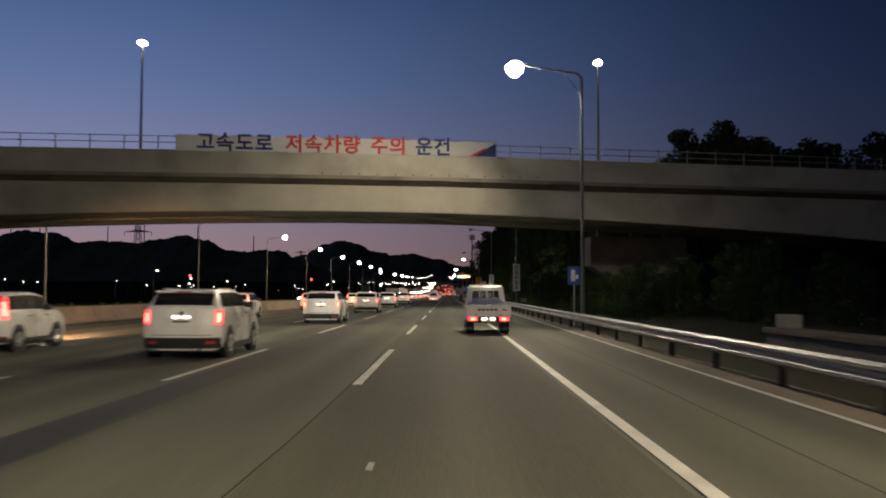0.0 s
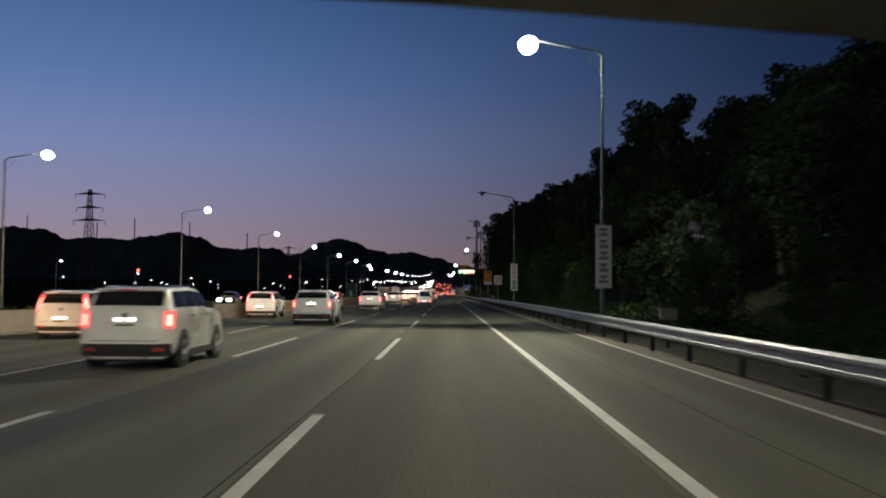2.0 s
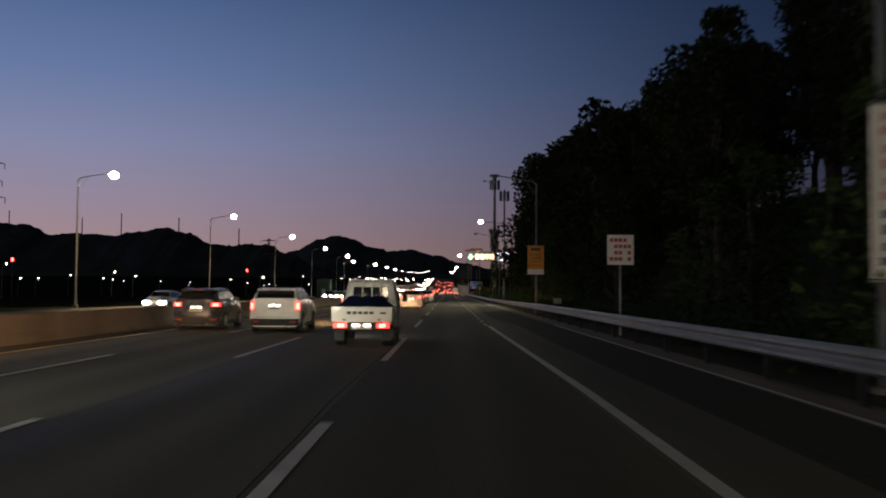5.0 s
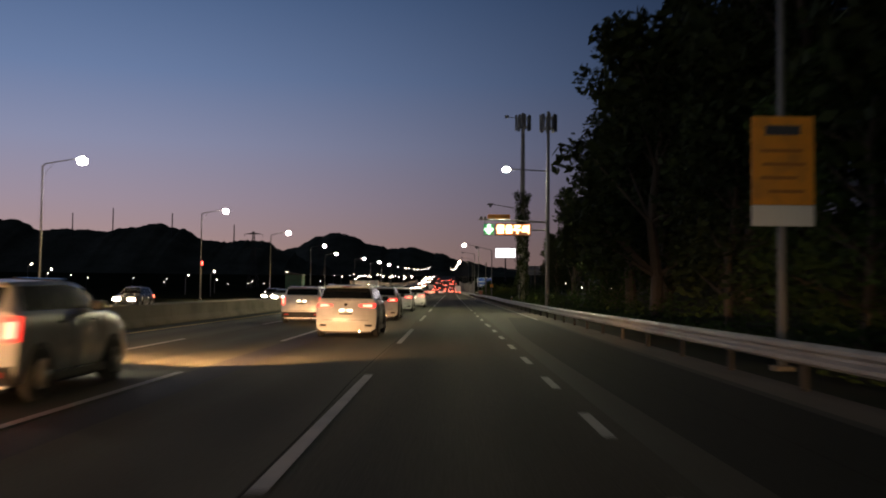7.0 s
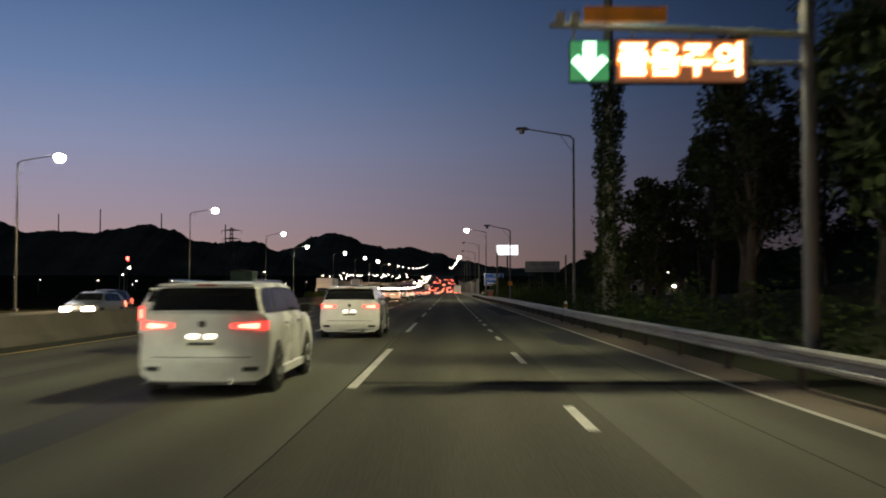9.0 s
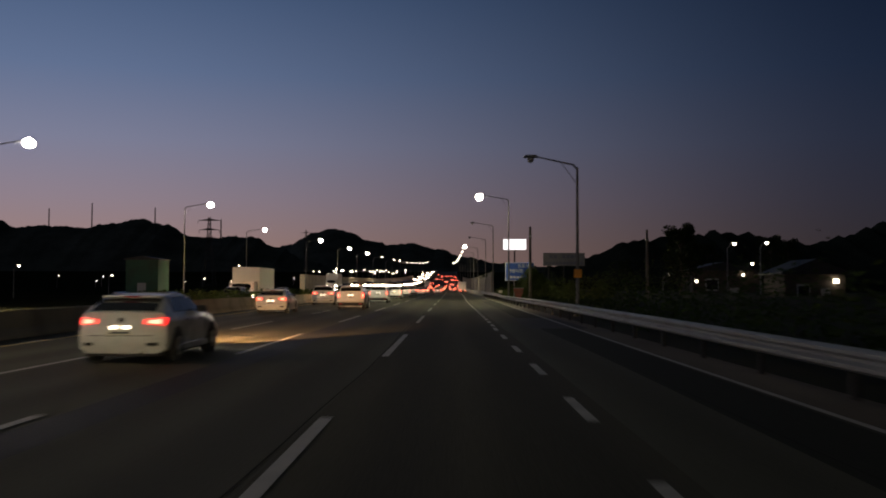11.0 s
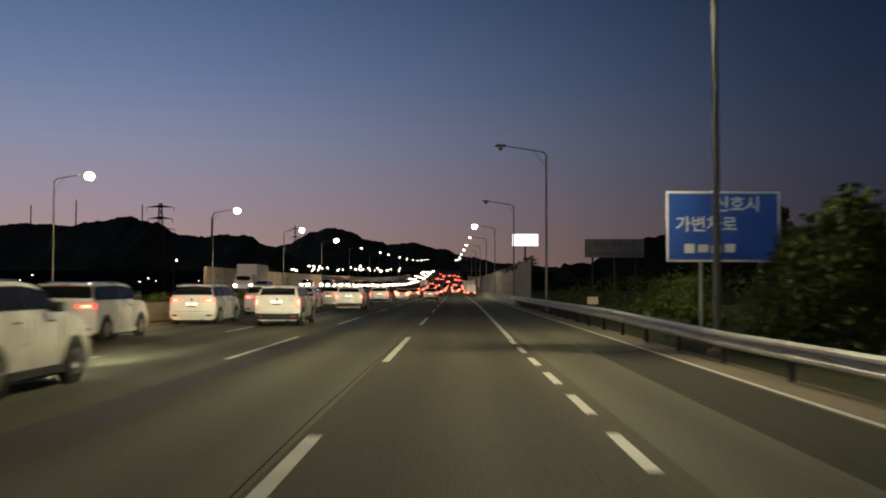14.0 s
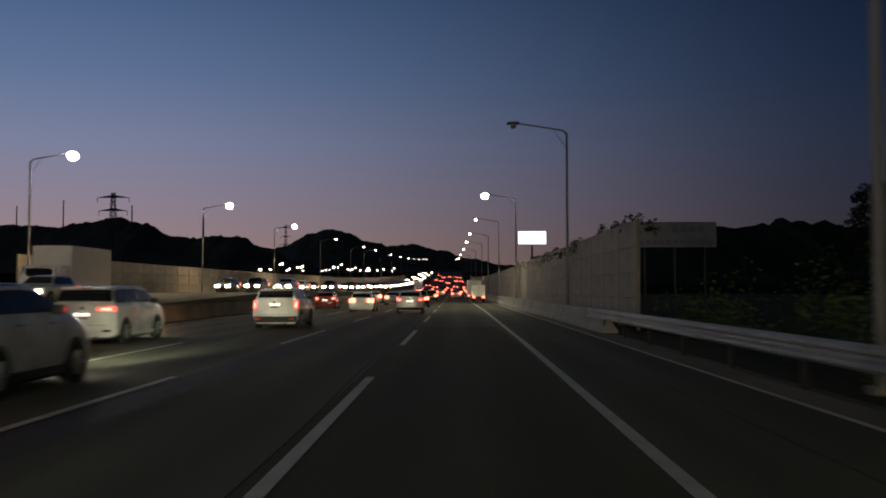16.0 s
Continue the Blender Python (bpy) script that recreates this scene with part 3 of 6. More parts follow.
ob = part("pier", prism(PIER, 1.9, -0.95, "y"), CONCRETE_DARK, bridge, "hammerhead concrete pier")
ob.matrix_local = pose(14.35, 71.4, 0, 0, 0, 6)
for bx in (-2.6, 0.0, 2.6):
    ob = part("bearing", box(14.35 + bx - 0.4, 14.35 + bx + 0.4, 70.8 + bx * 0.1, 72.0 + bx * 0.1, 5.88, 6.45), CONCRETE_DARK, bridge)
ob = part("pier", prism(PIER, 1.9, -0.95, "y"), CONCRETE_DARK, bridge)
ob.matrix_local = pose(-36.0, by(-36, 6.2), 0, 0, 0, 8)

# banner tied to the railing
ban = thing("banner", "white cloth banner with blue and red lettering on railing", "banner")
BL, BR = -16.9, 3.1


def ban_z(x):
    return -0.011 * max(0.0, x) + 0.006 * min(0.0, x + 10)


bm = bmesh.new()
top, bot = [], []
for i in range(61):
    x = BL + (BR - BL) * i / 60
    y = by(x, -0.05) + 0.02 * math.sin(i * 0.9)
    top.append(bm.verts.new((x, y, 11.42 + ban_z(x) - 0.03 * math.sin(i / 60 * math.pi) + 0.02 * math.sin(i * 1.3))))
    bot.append(bm.verts.new((x, y - 0.02, 10.42 + ban_z(x) + 0.02 * math.sin(i * 0.8))))
for i in range(60):
    bm.faces.new((bot[i], bot[i + 1], top[i + 1], top[i]))
bmesh.ops.solidify(bm, geom=bm.faces[:], thickness=0.008)
part("cloth", bm, CLOTH, ban)
for words, x, ink in (("\uace0\uc18d\ub3c4\ub85c", -13.35, NAVY), ("\uc800\uc18d\ucc28\ub7c9", -7.95, RED_INK), ("\uc8fc\uc758", -3.85, RED_INK), ("\uc6b4\uc804", -1.0, NAVY)):
    text_mesh(words, 1.22, ink, "lettering", ban, pose(x, by(x, -0.085), 10.92 + ban_z(x), 90, 0, math.degrees(math.atan(SK))), spacing=1.12, bold=0.034)
bm = bmesh.new()
v = [bm.verts.new((x, by(x, -0.088), z + ban_z(x))) for x, z in ((1.55, 10.46), (3.05, 10.46), (3.05, 11.36))]
bm.faces.new(v)
part("corner_print", bm, NAVY, ban, "blue printed corner")
bm = bmesh.new()
v = [bm.verts.new((x, by(x, -0.089), z + ban_z(x))) for x, z in ((1.30, 10.46), (1.62, 10.46), (2.45, 10.94), (2.28, 11.0))]
bm.faces.new(v)
part("corner_print", bm, RED_INK, ban, "red printed stripe")


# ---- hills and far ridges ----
def ridge(name, knots, depth, seed, label, foot=-8.0, step=12.0, cover=FOREST_HAZED):
    """A wooded ridge: knots of (x, y, crest height), falling away before and behind the crest."""
    rnd = random.Random(seed)
    bm = bmesh.new()
    rows = []
    for (xa, ya, za), (xb, yb, zb) in zip(knots, knots[1:]):
        n = max(2, int(math.hypot(xb - xa, yb - ya) / step))
        for i in range(n):
            f = i / n
            s = f * f * (3 - 2 * f)
            x, y, z = xa + (xb - xa) * f, ya + (yb - ya) * f, za + (zb - za) * s
            w = noise.noise(Vector((x * 0.02 + seed, y * 0.02, 0))) * 4.5 + noise.noise(Vector((x * 0.09 + seed, y * 0.09, 3))) * 2.2 + rnd.uniform(-1.4, 2.2)
            col = []
            for k, (d, hf) in enumerate(((-1.0, 0.0), (-0.6, 0.42), (-0.25, 0.8), (0.0, 1.0), (0.4, 0.7), (1.0, 0.0))):
                bump = noise.noise(Vector((x * 0.01, d * 3 + seed, 1))) * 0.08 if 0 < hf < 1 else 0
                col.append(bm.verts.new((x, y + d * depth, foot + (z - foot + (w if hf > 0.3 else 0)) * max(0, hf + bump))))
            rows.append(col)
    for a, b in zip(rows, rows[1:]):
        for i in range(len(a) - 1):
            bm.faces.new((a[i], a[i + 1], b[i + 1], b[i]))
    return tagged(mesh_ob(name, bm, cover, True), label, "hill", kind="structure")


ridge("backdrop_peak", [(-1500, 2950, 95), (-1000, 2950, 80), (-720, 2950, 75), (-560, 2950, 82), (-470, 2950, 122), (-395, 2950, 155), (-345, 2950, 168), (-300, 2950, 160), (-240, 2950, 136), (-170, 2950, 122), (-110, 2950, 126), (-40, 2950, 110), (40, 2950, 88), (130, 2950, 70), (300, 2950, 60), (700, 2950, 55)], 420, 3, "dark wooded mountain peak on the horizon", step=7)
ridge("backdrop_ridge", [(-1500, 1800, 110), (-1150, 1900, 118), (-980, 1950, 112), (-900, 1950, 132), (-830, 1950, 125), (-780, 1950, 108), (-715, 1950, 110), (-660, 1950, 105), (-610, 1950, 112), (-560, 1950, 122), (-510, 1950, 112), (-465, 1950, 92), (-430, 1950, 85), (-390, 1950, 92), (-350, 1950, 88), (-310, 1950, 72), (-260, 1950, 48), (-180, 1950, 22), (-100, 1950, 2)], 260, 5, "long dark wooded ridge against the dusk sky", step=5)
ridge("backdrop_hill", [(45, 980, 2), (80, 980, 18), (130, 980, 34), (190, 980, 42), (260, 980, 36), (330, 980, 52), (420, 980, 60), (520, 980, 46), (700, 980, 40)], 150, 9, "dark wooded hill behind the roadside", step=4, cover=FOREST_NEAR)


# ---- roadside slope, trees and undergrowth ----
SLOPE = [(-60, 0.0), (66, 0.1), (95, 1.2), (120, 3.0), (150, 5.0), (215, 5.6), (250, 4.2), (280, 2.0), (310, 0.6), (640, 0.5)]
TOPS = [(60, 6.0), (90, 7.0), (105, 8.5), (122, 11.0), (145, 13.2), (195, 15.6), (222, 18.0), (254, 18.3), (264, 15.0), (281, 13.0), (292, 10.0), (302, 7.5), (320, 7.0)]


def slope_z(x, y):
    s = path_x(SLOPE, y)
    f = min(1.0, max(0.0, (x - 8.2) / 16.0))
    return 0.02 + s * 1.5 * f * f * (3 - 2 * f) + (0.25 if x > 8 else 0) * noise.noise(Vector((x * 0.3, y * 0.3, 0)))


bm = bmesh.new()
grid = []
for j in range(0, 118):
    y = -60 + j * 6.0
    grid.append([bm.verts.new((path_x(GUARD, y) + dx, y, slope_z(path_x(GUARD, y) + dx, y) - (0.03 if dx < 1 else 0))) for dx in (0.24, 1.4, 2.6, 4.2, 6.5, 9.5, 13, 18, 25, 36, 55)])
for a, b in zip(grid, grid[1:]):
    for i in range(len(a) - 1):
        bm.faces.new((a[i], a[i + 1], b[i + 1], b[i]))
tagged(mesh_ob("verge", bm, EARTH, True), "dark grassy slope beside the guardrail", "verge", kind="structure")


def leaf_cloud(bm, centre, radii, count, size, rnd, hollow=0.45):
    """Small leaf blades scattered through a lobe."""
    c = Vector(centre)
    for _ in range(count):
        while True:
            p = Vector((rnd.uniform(-1, 1), rnd.uniform(-1, 1), rnd.uniform(-1, 1)))
            if hollow < p.length < 1.0:
                break
        p = c + Vector((p.x * radii[0], p.y * radii[1], p.z * radii[2]))
        u = Vector((rnd.gauss(0, 1), rnd.gauss(0, 1), rnd.gauss(0, 0.6))).normalized()
        w = u.cross(Vector((rnd.gauss(0, 1), rnd.gauss(0, 1), rnd.gauss(0, 1)))).normalized()
        s = size * rnd.uniform(0.6, 1.4)
        bm.faces.new([bm.verts.new(p + u * s), bm.verts.new(p + w * s * 0.5), bm.verts.new(p - u * s), bm.verts.new(p - w * s * 0.5)])


def tree(seed, height, spread, lobes, leaves, leaf, label, bare=0.3, name="roadside_tree", foliage=LEAF):
    rnd = random.Random(seed)
    t = thing(name, label, "tree", group="trees on the roadside slope")
    trunk = bmesh.new()
    p, r = Vector((0, 0, -0.3)), 0.018 * height + 0.04
    spine = [(p.copy(), r)]
    for i in range(5):
        q = p + Vector((rnd.uniform(-0.25, 0.25), rnd.uniform(-0.25, 0.25), height * 0.17))
        bm_tube(trunk, p, q, r, r * 0.8, 8)
        p, r = q, r * 0.8
        spine.append((p.copy(), r))
    crown = bmesh.new()
    for k in range(lobes):
        f = bare + (1 - bare) * (k + 0.5) / lobes
        base, rb = spine[min(5, max(1, int(f * 5)))]
        a = rnd.uniform(0, 2 * math.pi)
        reach = spread * (0.35 + 0.65 * math.sin(math.pi * min(1, max(0.12, (f - bare) / (1 - bare) * 0.85 + 0.12)))) * rnd.uniform(0.5, 1.0)
        c = Vector((math.cos(a) * reach * 0.7, math.sin(a) * reach * 0.7, height * (f * 0.92 + 0.02) + rnd.uniform(-0.3, 0.3)))
        bm_tube(trunk, base, c, rb * 0.5, 0.02, 5)
        rad = spread * rnd.uniform(0.28, 0.5) * (1.15 - 0.5 * f)
        leaf_cloud(crown, c, (rad, rad, rad * rnd.uniform(0.6, 0.95)), leaves // lobes, leaf, rnd, 0.2)
    part("trunk", trunk, BARK, t)
    part("crown", crown, foliage, t)
    return t


KINDS = [tree(11, 11.0, 3.6, 26, 5200, 0.17, "tall leafy roadside tree, nearly black in the dusk"),
         tree(12, 8.5, 3.2, 22, 4600, 0.16, "broad leafy roadside tree, nearly black in the dusk", bare=0.2),
         tree(13, 13.0, 3.0, 26, 4200, 0.16, "slender airy tree with thin twigs at the top", bare=0.35),
         tree(14, 6.0, 2.8, 22, 5400, 0.105, "low bushy tree on the slope", bare=0.08, foliage=UNDERGROWTH)]
rnd = random.Random(77)
spots = []
for j in range(38):
    y = 78 + j * 6.0
    for row, (xr, kinds) in enumerate((((8.6, 10.6), (3, 3, 1)), ((11.5, 14.5), (0, 1, 2)), ((16.5, 21.0), (0, 0, 2)), ((23.5, 29.0), (0, 1, 2)))):
        if row == 0 and (j % 2 or y > 262):
            continue
        if row == 0 and rnd.random() < 0.3:
            continue
        spots.append((rnd.uniform(*xr), y + rnd.uniform(-2.4, 2.4), rnd.choice(kinds)))
for y in (52, 60, 70, 74, 84):
    for x in (24, 30, 37, 45, 53):
        spots.append((x + rnd.uniform(-2, 2), y + rnd.uniform(36, 46), rnd.choice((0, 1))))
spots += [(11.2, 252.0, 2), (10.9, 245.0, 2), (11.3, 238.0, 2)]
first = [True] * 4
for x, y, k in spots:
    z = slope_z(x, y)
    reach = path_x(TOPS, y) + (6.0 if x > 23 else ((5.2 if y < 150 else 4.0) if x > 15.5 else 0.0))
    if 90 < y < 120 and x < 23:
        reach *= 0.92
    if x > 23 and y < 170:
        reach = 18.5 if y < 140 else 18.0
    size = min(1.25 if k == 3 else 2.2, max(0.4, (reach * (0.5 if x < 11 and y < 233 else 1.0) - z) / (11.0, 8.5, 13.0, 6.0)[k])) * rnd.uniform(0.84, 1.06)
    turn = rnd.uniform(0, 360)
    if first[k]:
        first[k] = False
        KINDS[k].scale = (size,) * 3
        KINDS[k].matrix_basis = pose(x, y, z, 0, 0, turn) @ Matrix.Diagonal((size, size, size, 1))
        continue
    ob = copy_thing(KINDS[k], pose(x, y, z, 0, 0, turn))
    f = size / KINDS[k].scale[0]
    ob.matrix_basis = ob.matrix_basis @ Matrix.Diagonal((f, f, f, 1))
for x, y, s in ((75, 594, 1.98), (84, 600, 1.6), (60, 470, 1.1), (96, 560, 1.5), (42, 520, 0.8), (23.4, 390, 0.78)):
    ob = copy_thing(KINDS[0], pose(x, y, 0, 0, 0, 40 * s))
    f = s / KINDS[0].scale[0]
    ob.matrix_basis = ob.matrix_basis @ Matrix.Diagonal((f, f, f, 1))
    tagged(ob, "large lone tree standing in the fields", group="far trees")

bush = tree(15, 3.6, 2.0, 22, 5200, 0.10, "green bush growing in front of the blue sign", bare=0.05, name="roadside_bush", foliage=GRASS_LAMPLIT)
tagged(bush, "green bush growing in front of the blue sign", "bush", group="roadside bushes")
bush.matrix_basis = pose(8.3, 397.0, 0.2)
for x, y, turn in ((9.6, 400.5, 80), (10.9, 397.0, 150), (10.4, 404.0, 210), (11.6, 388.0, 20), (13.5, 381.0, 300), (9.9, 415.0, 100), (11.0, 425.0, 260)):
    copy_thing(bush, pose(x, y, -0.4 if 398 < y < 405 else -1.5, 0, 0, turn))

for x, y, s in ((10.4, 59.0, 0.50), (12.2, 62.0, 0.62), (9.9, 66.0, 0.5), (13.8, 65.5, 0.66), (11.0, 54.0, 0.42), (15.9, 63.0, 0.72), (18.0, 58.0, 0.8), (21.0, 62.0, 0.9), (15.5, 48.0, 0.5), (18.5, 44.0, 0.62), (14.0, 39.0, 0.42), (12.4, 78.0, 0.6), (17.5, 79.0, 0.8)):
    ob = copy_thing(KINDS[3], pose(x, y, slope_z(x, y) - 0.1, 0, 0, 90 * x))
    f = s / KINDS[3].scale[0]
    ob.matrix_basis = ob.matrix_basis @ Matrix.Diagonal((f, f, f, 1))
    tagged(ob, "dark bush under the overpass", "bush", group="bushes under the overpass")

# planted strip behind the median barrier
bm = bmesh.new()
for y0, y1 in ((4, 112), (338, 470)):
    for y in np.arange(y0, y1, 0.9):
        for k in range(2):
            leaf_cloud(bm, (path_x(MEDIAN, y) - 0.75 + rnd.uniform(-0.25, 0.25), y, 0.52 if y < 120 else 0.75), (0.35, 0.7, (0.40 if y < 120 else 0.62) + rnd.uniform(-0.1, 0.15)), 60, 0.10, rnd, 0.1)
tagged(mesh_ob("median_hedge", bm, UNDERGROWTH), "low clipped green hedge behind the median barrier", "hedge", kind="stuff")

# hedge and weeds behind the rail
bm = bmesh.new()
for y in np.arange(60, 470, 1.1):
    high = 1.0 if y < 250 else 1.9
    for k in range(3):
        x = path_x(GUARD, y) + rnd.uniform(1.3, 5.5 + (4 if y > 330 else 0))
        h = high * rnd.uniform(0.5, 1.25) * (0.7 + 0.12 * (x - 6.5))
        leaf_cloud(bm, (x, y, slope_z(x, y) + h * 0.45), (0.8, 0.9, h * 0.6), 46, 0.09, rnd, 0.1)
    if y < 350 <= y + 1.1:
        tagged(mesh_ob("undergrowth", bm, UNDERGROWTH), "dark bushes and weeds below the trees", "undergrowth", kind="stuff")
        bm = bmesh.new()
tagged(mesh_ob("hedge", bm, GRASS_LAMPLIT), "tangled green weeds and bushes behind the guardrail", "hedge", kind="stuff")
bm = bmesh.new()
for y in np.arange(466, 620, 1.2):
    leaf_cloud(bm, (7.5 + rnd.uniform(-0.1, 0.5), y, 4.25 + rnd.uniform(-0.5, 0.35) + 0.5 * noise.noise(Vector((y * 0.15, 0, 0)))), (0.3, 0.8, 0.35), 26, 0.12, rnd, 0.1)
for y in np.arange(484, 620, 2.3):
    drop = 0.4 + 1.5 * max(0.0, noise.noise(Vector((y * 0.11, 7, 0))))
    leaf_cloud(bm, (7.15, y, 4.3 - drop * 0.6), (0.14, 0.9, drop), int(20 + 24 * drop), 0.11, rnd, 0.05)
tagged(mesh_ob("creepers", bm, LEAF_IVY), "dark creepers hanging over the top of the noise wall", "creeper", kind="stuff")


# ---- street lamps ----
def street_lamp(name, label, lens, height=11.9, arm=3.3, side=-1, group="street lamps", r=0.44, fine=True):
    """A tapered pole with one arm and a hooded head; side -1 reaches to the left."""
    t = thing(name, label, "street lamp", group=group)
    n = 10 if fine else 6
    part("base", box(-0.2, 0.2, -0.2, 0.2, -0.3, 0.12, 0.02 if fine else 0.0), CONCRETE_DARK, t)
    part("pole", tube((0, 0, 0.1), (0, 0, height - 0.55), 0.105, 0.065, n), POLE, t)
    bm = bmesh.new()
    bm_tube(bm, (0, 0, height - 0.62), (side * 0.25, 0, height - 0.38), 0.06, 0.055, n)
    bm_tube(bm, (side * 0.22, 0, height - 0.39), (side * (arm - 0.35), 0, height + 0.05), 0.05, 0.04, n)
    bm_tube(bm, (0, 0, height - 1.5), (side * 0.9, 0, height - 0.28), 0.018, 0.018, 5)
    part("arm", bm, POLE, t)
    bm = bmesh.new()
    xs = sorted((side * (arm - 0.42), side * (arm + 0.42)))
    loft(bm, [ring_rr(bm, xs[0], xs[1], -0.17, 0.17, 0.12, height, 2), ring_rr(bm, xs[0] + 0.02, xs[1] - 0.02, -0.15, 0.15, 0.11, height + 0.10, 2), ring_rr(bm, xs[0] + 0.12, xs[1] - 0.12, -0.08, 0.08, 0.06, height + 0.17, 2)])
    head = part("lamp_head", bm, POLE, t)
    # lit lenses get an oversize r, so that their shape stands for the glare
    bm = bmesh.new()
    bmesh.ops.create_uvsphere(bm, u_segments=12, v_segments=6, radius=1.0)
    for v in bm.verts:
        v.co = Vector((side * (arm + 0.02) + v.co.x * r, v.co.y * r, height - 0.10 + v.co.z * r * (1.0 if v.co.z < 0 else 0.72)))
    part("lens", bm, lens, head, smooth=True)
    return t


lit = street_lamp("street_lamp", "tall grey street lamp, lit white, one arm over the road", LENS, r=0.40)
dim = street_lamp("street_lamp", "tall grey street lamp, unlit, one arm over the road", LENS_OFF, r=0.19, group="unlit street lamps")
LIT_Y = [45.7, 95.5, 399.0]
lit.matrix_basis = pose(6.35, LIT_Y[2], 0)
tall = street_lamp("street_lamp", "tall grey street lamp, lit white, one arm over the road", LENS, height=12.9)
tall.matrix_basis = pose(6.58, LIT_Y[0], 0)
copy_thing(tall, pose(6.95, LIT_Y[1], 0))
for y in (-1.0, -48.0):
    copy_thing(lit, pose(6.75, y, 0))
far_lit = street_lamp("street_lamp", "distant grey street lamp, lit white, above the queue", LENS_FAR, group="distant street lamps", r=0.22, fine=False)
far_lit.matrix_basis = pose(4.0, 964.0, rz(964))
for y in (529.0, 563.0, 599.0, 632.0, 678.0, 740, 820, 900):
    copy_thing(lit if y < 540 else far_lit, pose(path_x([(500, 6.7), (700, 5.4), (920, 4.6)], y) + 0.1, y, rz(y)))
dim.matrix_basis = pose(6.9, 150.0, 0)
for x, y in ((8.0, 300.5), (6.6, 443.5), (7.0, 486.5)):
    copy_thing(dim, pose(x, y, 0))
short = street_lamp("street_lamp", "shorter grey street lamp, unlit, beside the hedge", LENS_OFF, height=8.9, arm=2.6, r=0.19, group="unlit street lamps")
short.matrix_basis = pose(7.0, 347.0, 0)
middle = street_lamp("street_lamp", "grey street lamp, unlit, with an orange board on its post", LENS_OFF, height=10.7, r=0.19, group="unlit street lamps")
middle.matrix_basis = pose(6.78, 208.2, 0)
far_lamp = street_lamp("street_lamp", "tall street lamp, lit white, beyond the opposite carriageway", LENS, arm=3.2, side=1, group="lamps of the opposite carriageway", r=0.40)
LEFT = [(-30.1, 76.5), (-30.1, 123.5), (-30.1, 170.2), (-30.1, 217.5), (-30.1, 263.8), (-30.1, 312.3), (-30.1, 360.2), (-30.1, 410.0), (-33.5, 460.5), (-28.8, 498.5),
        (-27.0, 540), (-25.6, 577), (-24.2, 618), (-22.7, 660), (-21.7, 683), (-21.1, 734), (-20.6, 780), (-20.0, 826), (-19.5, 872), (-19, 920), (-18.5, 968)]
far_lamp.matrix_basis = pose(LEFT[0][0] - 3.2, LEFT[0][1], 0)
far_left = street_lamp("street_lamp", "distant street lamp, lit white, beyond the opposite carriageway", LENS_FAR, arm=3.2, side=1, group="distant street lamps", r=0.22, fine=False)
far_left.matrix_basis = pose(-21.5, 1016.0, rz(1016))
for x, y in LEFT[1:]:
    copy_thing(far_lamp if y < 590 else far_left, pose(x - 3.2, y, rz(y)))
WHITE_LIGHT = (0.97, 0.97, 0.62)
WARM_LIGHT = (1.0, 0.90, 0.60)
SOFT_LIGHT = (1.0, 0.945, 0.61)
# each luminaire throws its light up and down the road
for y, gain, aim_x in ((-48.0, 0.7, -6.0), (-1.0, 1.45, -6.0), (LIT_Y[0], 1.2, -8.0), (LIT_Y[1], 1.3, -8.0), (LIT_Y[2], 0.52, -3.5), (529.0, 0.4, 1.0)):
    for way in ((-13.0, 24.0 if y == LIT_Y[1] else 13.0) if y < 200 else (-8.0, 22.0)):
        if y == LIT_Y[0] and way > 0:
            continue
        lamp_light("SPOT", (3.42, y, 12.3 if 40 < y < 100 else 11.4), LAMP_WATTS * gain * (1.15 if y == LIT_Y[1] and way > 0 else 1.4 if way == 22.0 else 1.0), WARM_LIGHT if y < 200 else SOFT_LIGHT, 0.2, (aim_x, y + way, 0), (84 if way == 24.0 else 108) if y < 200 else 104, 0.75)
# this one stands close before the overpass and lights its girder
lamp_light("SPOT", (3.42, LIT_Y[0], 12.3), LAMP_WATTS * 0.27, WARM_LIGHT, 0.2, (-4.5, 58.0, 4.0), 78, 0.4)
lamp_light("SPOT", (3.42, LIT_Y[0], 12.3), LAMP_WATTS * 0.65, WARM_LIGHT, 0.2, (-5.0, 60.0, 0.0), 80, 0.8)
lamp_light("SPOT", (3.42, LIT_Y[0], 12.3), LAMP_WATTS * 0.22, WARM_LIGHT, 0.2, (13.0, 62.0, 2.5), 40, 0.9)
# spill behind the lamps, over the bushes
lamp_light("SPOT", (3.9, 262.0, 11.0), LAMP_WATTS * 0.25, WHITE_LIGHT, 0.2, (14.0, 259.0, 1.0), 84, 0.9)
lamp_light("SPOT", (3.42, LIT_Y[2], 11.4), LAMP_WATTS * 0.34, WHITE_LIGHT, 0.2, (16.0, LIT_Y[2] - 10.0, 0.5), 72, 0.9)
lamp_light("SPOT", (3.42, LIT_Y[1], 12.3), LAMP_WATTS * 0.38, WHITE_LIGHT, 0.2, (13.0, LIT_Y[1] + 8.0, 2.0), 56, 0.9)
for way, gain, cone in ((-13.0, 0.50, 106), (15.0, 0.40, 106)):
    lamp_light("SPOT", (3.9, 262.0, 11.0), LAMP_WATTS * gain, WHITE_LIGHT, 0.2, (-6.5, 262.0 + way, 0), cone, 0.75)
for x, y in LEFT[:13]:
    lamp_light("SPOT", (x, y, 11.4), FAR_LAMP_WATTS, (1.0, 0.74, 0.42), 0.2, (x + 3.5, y, 0), 126, 0.8)

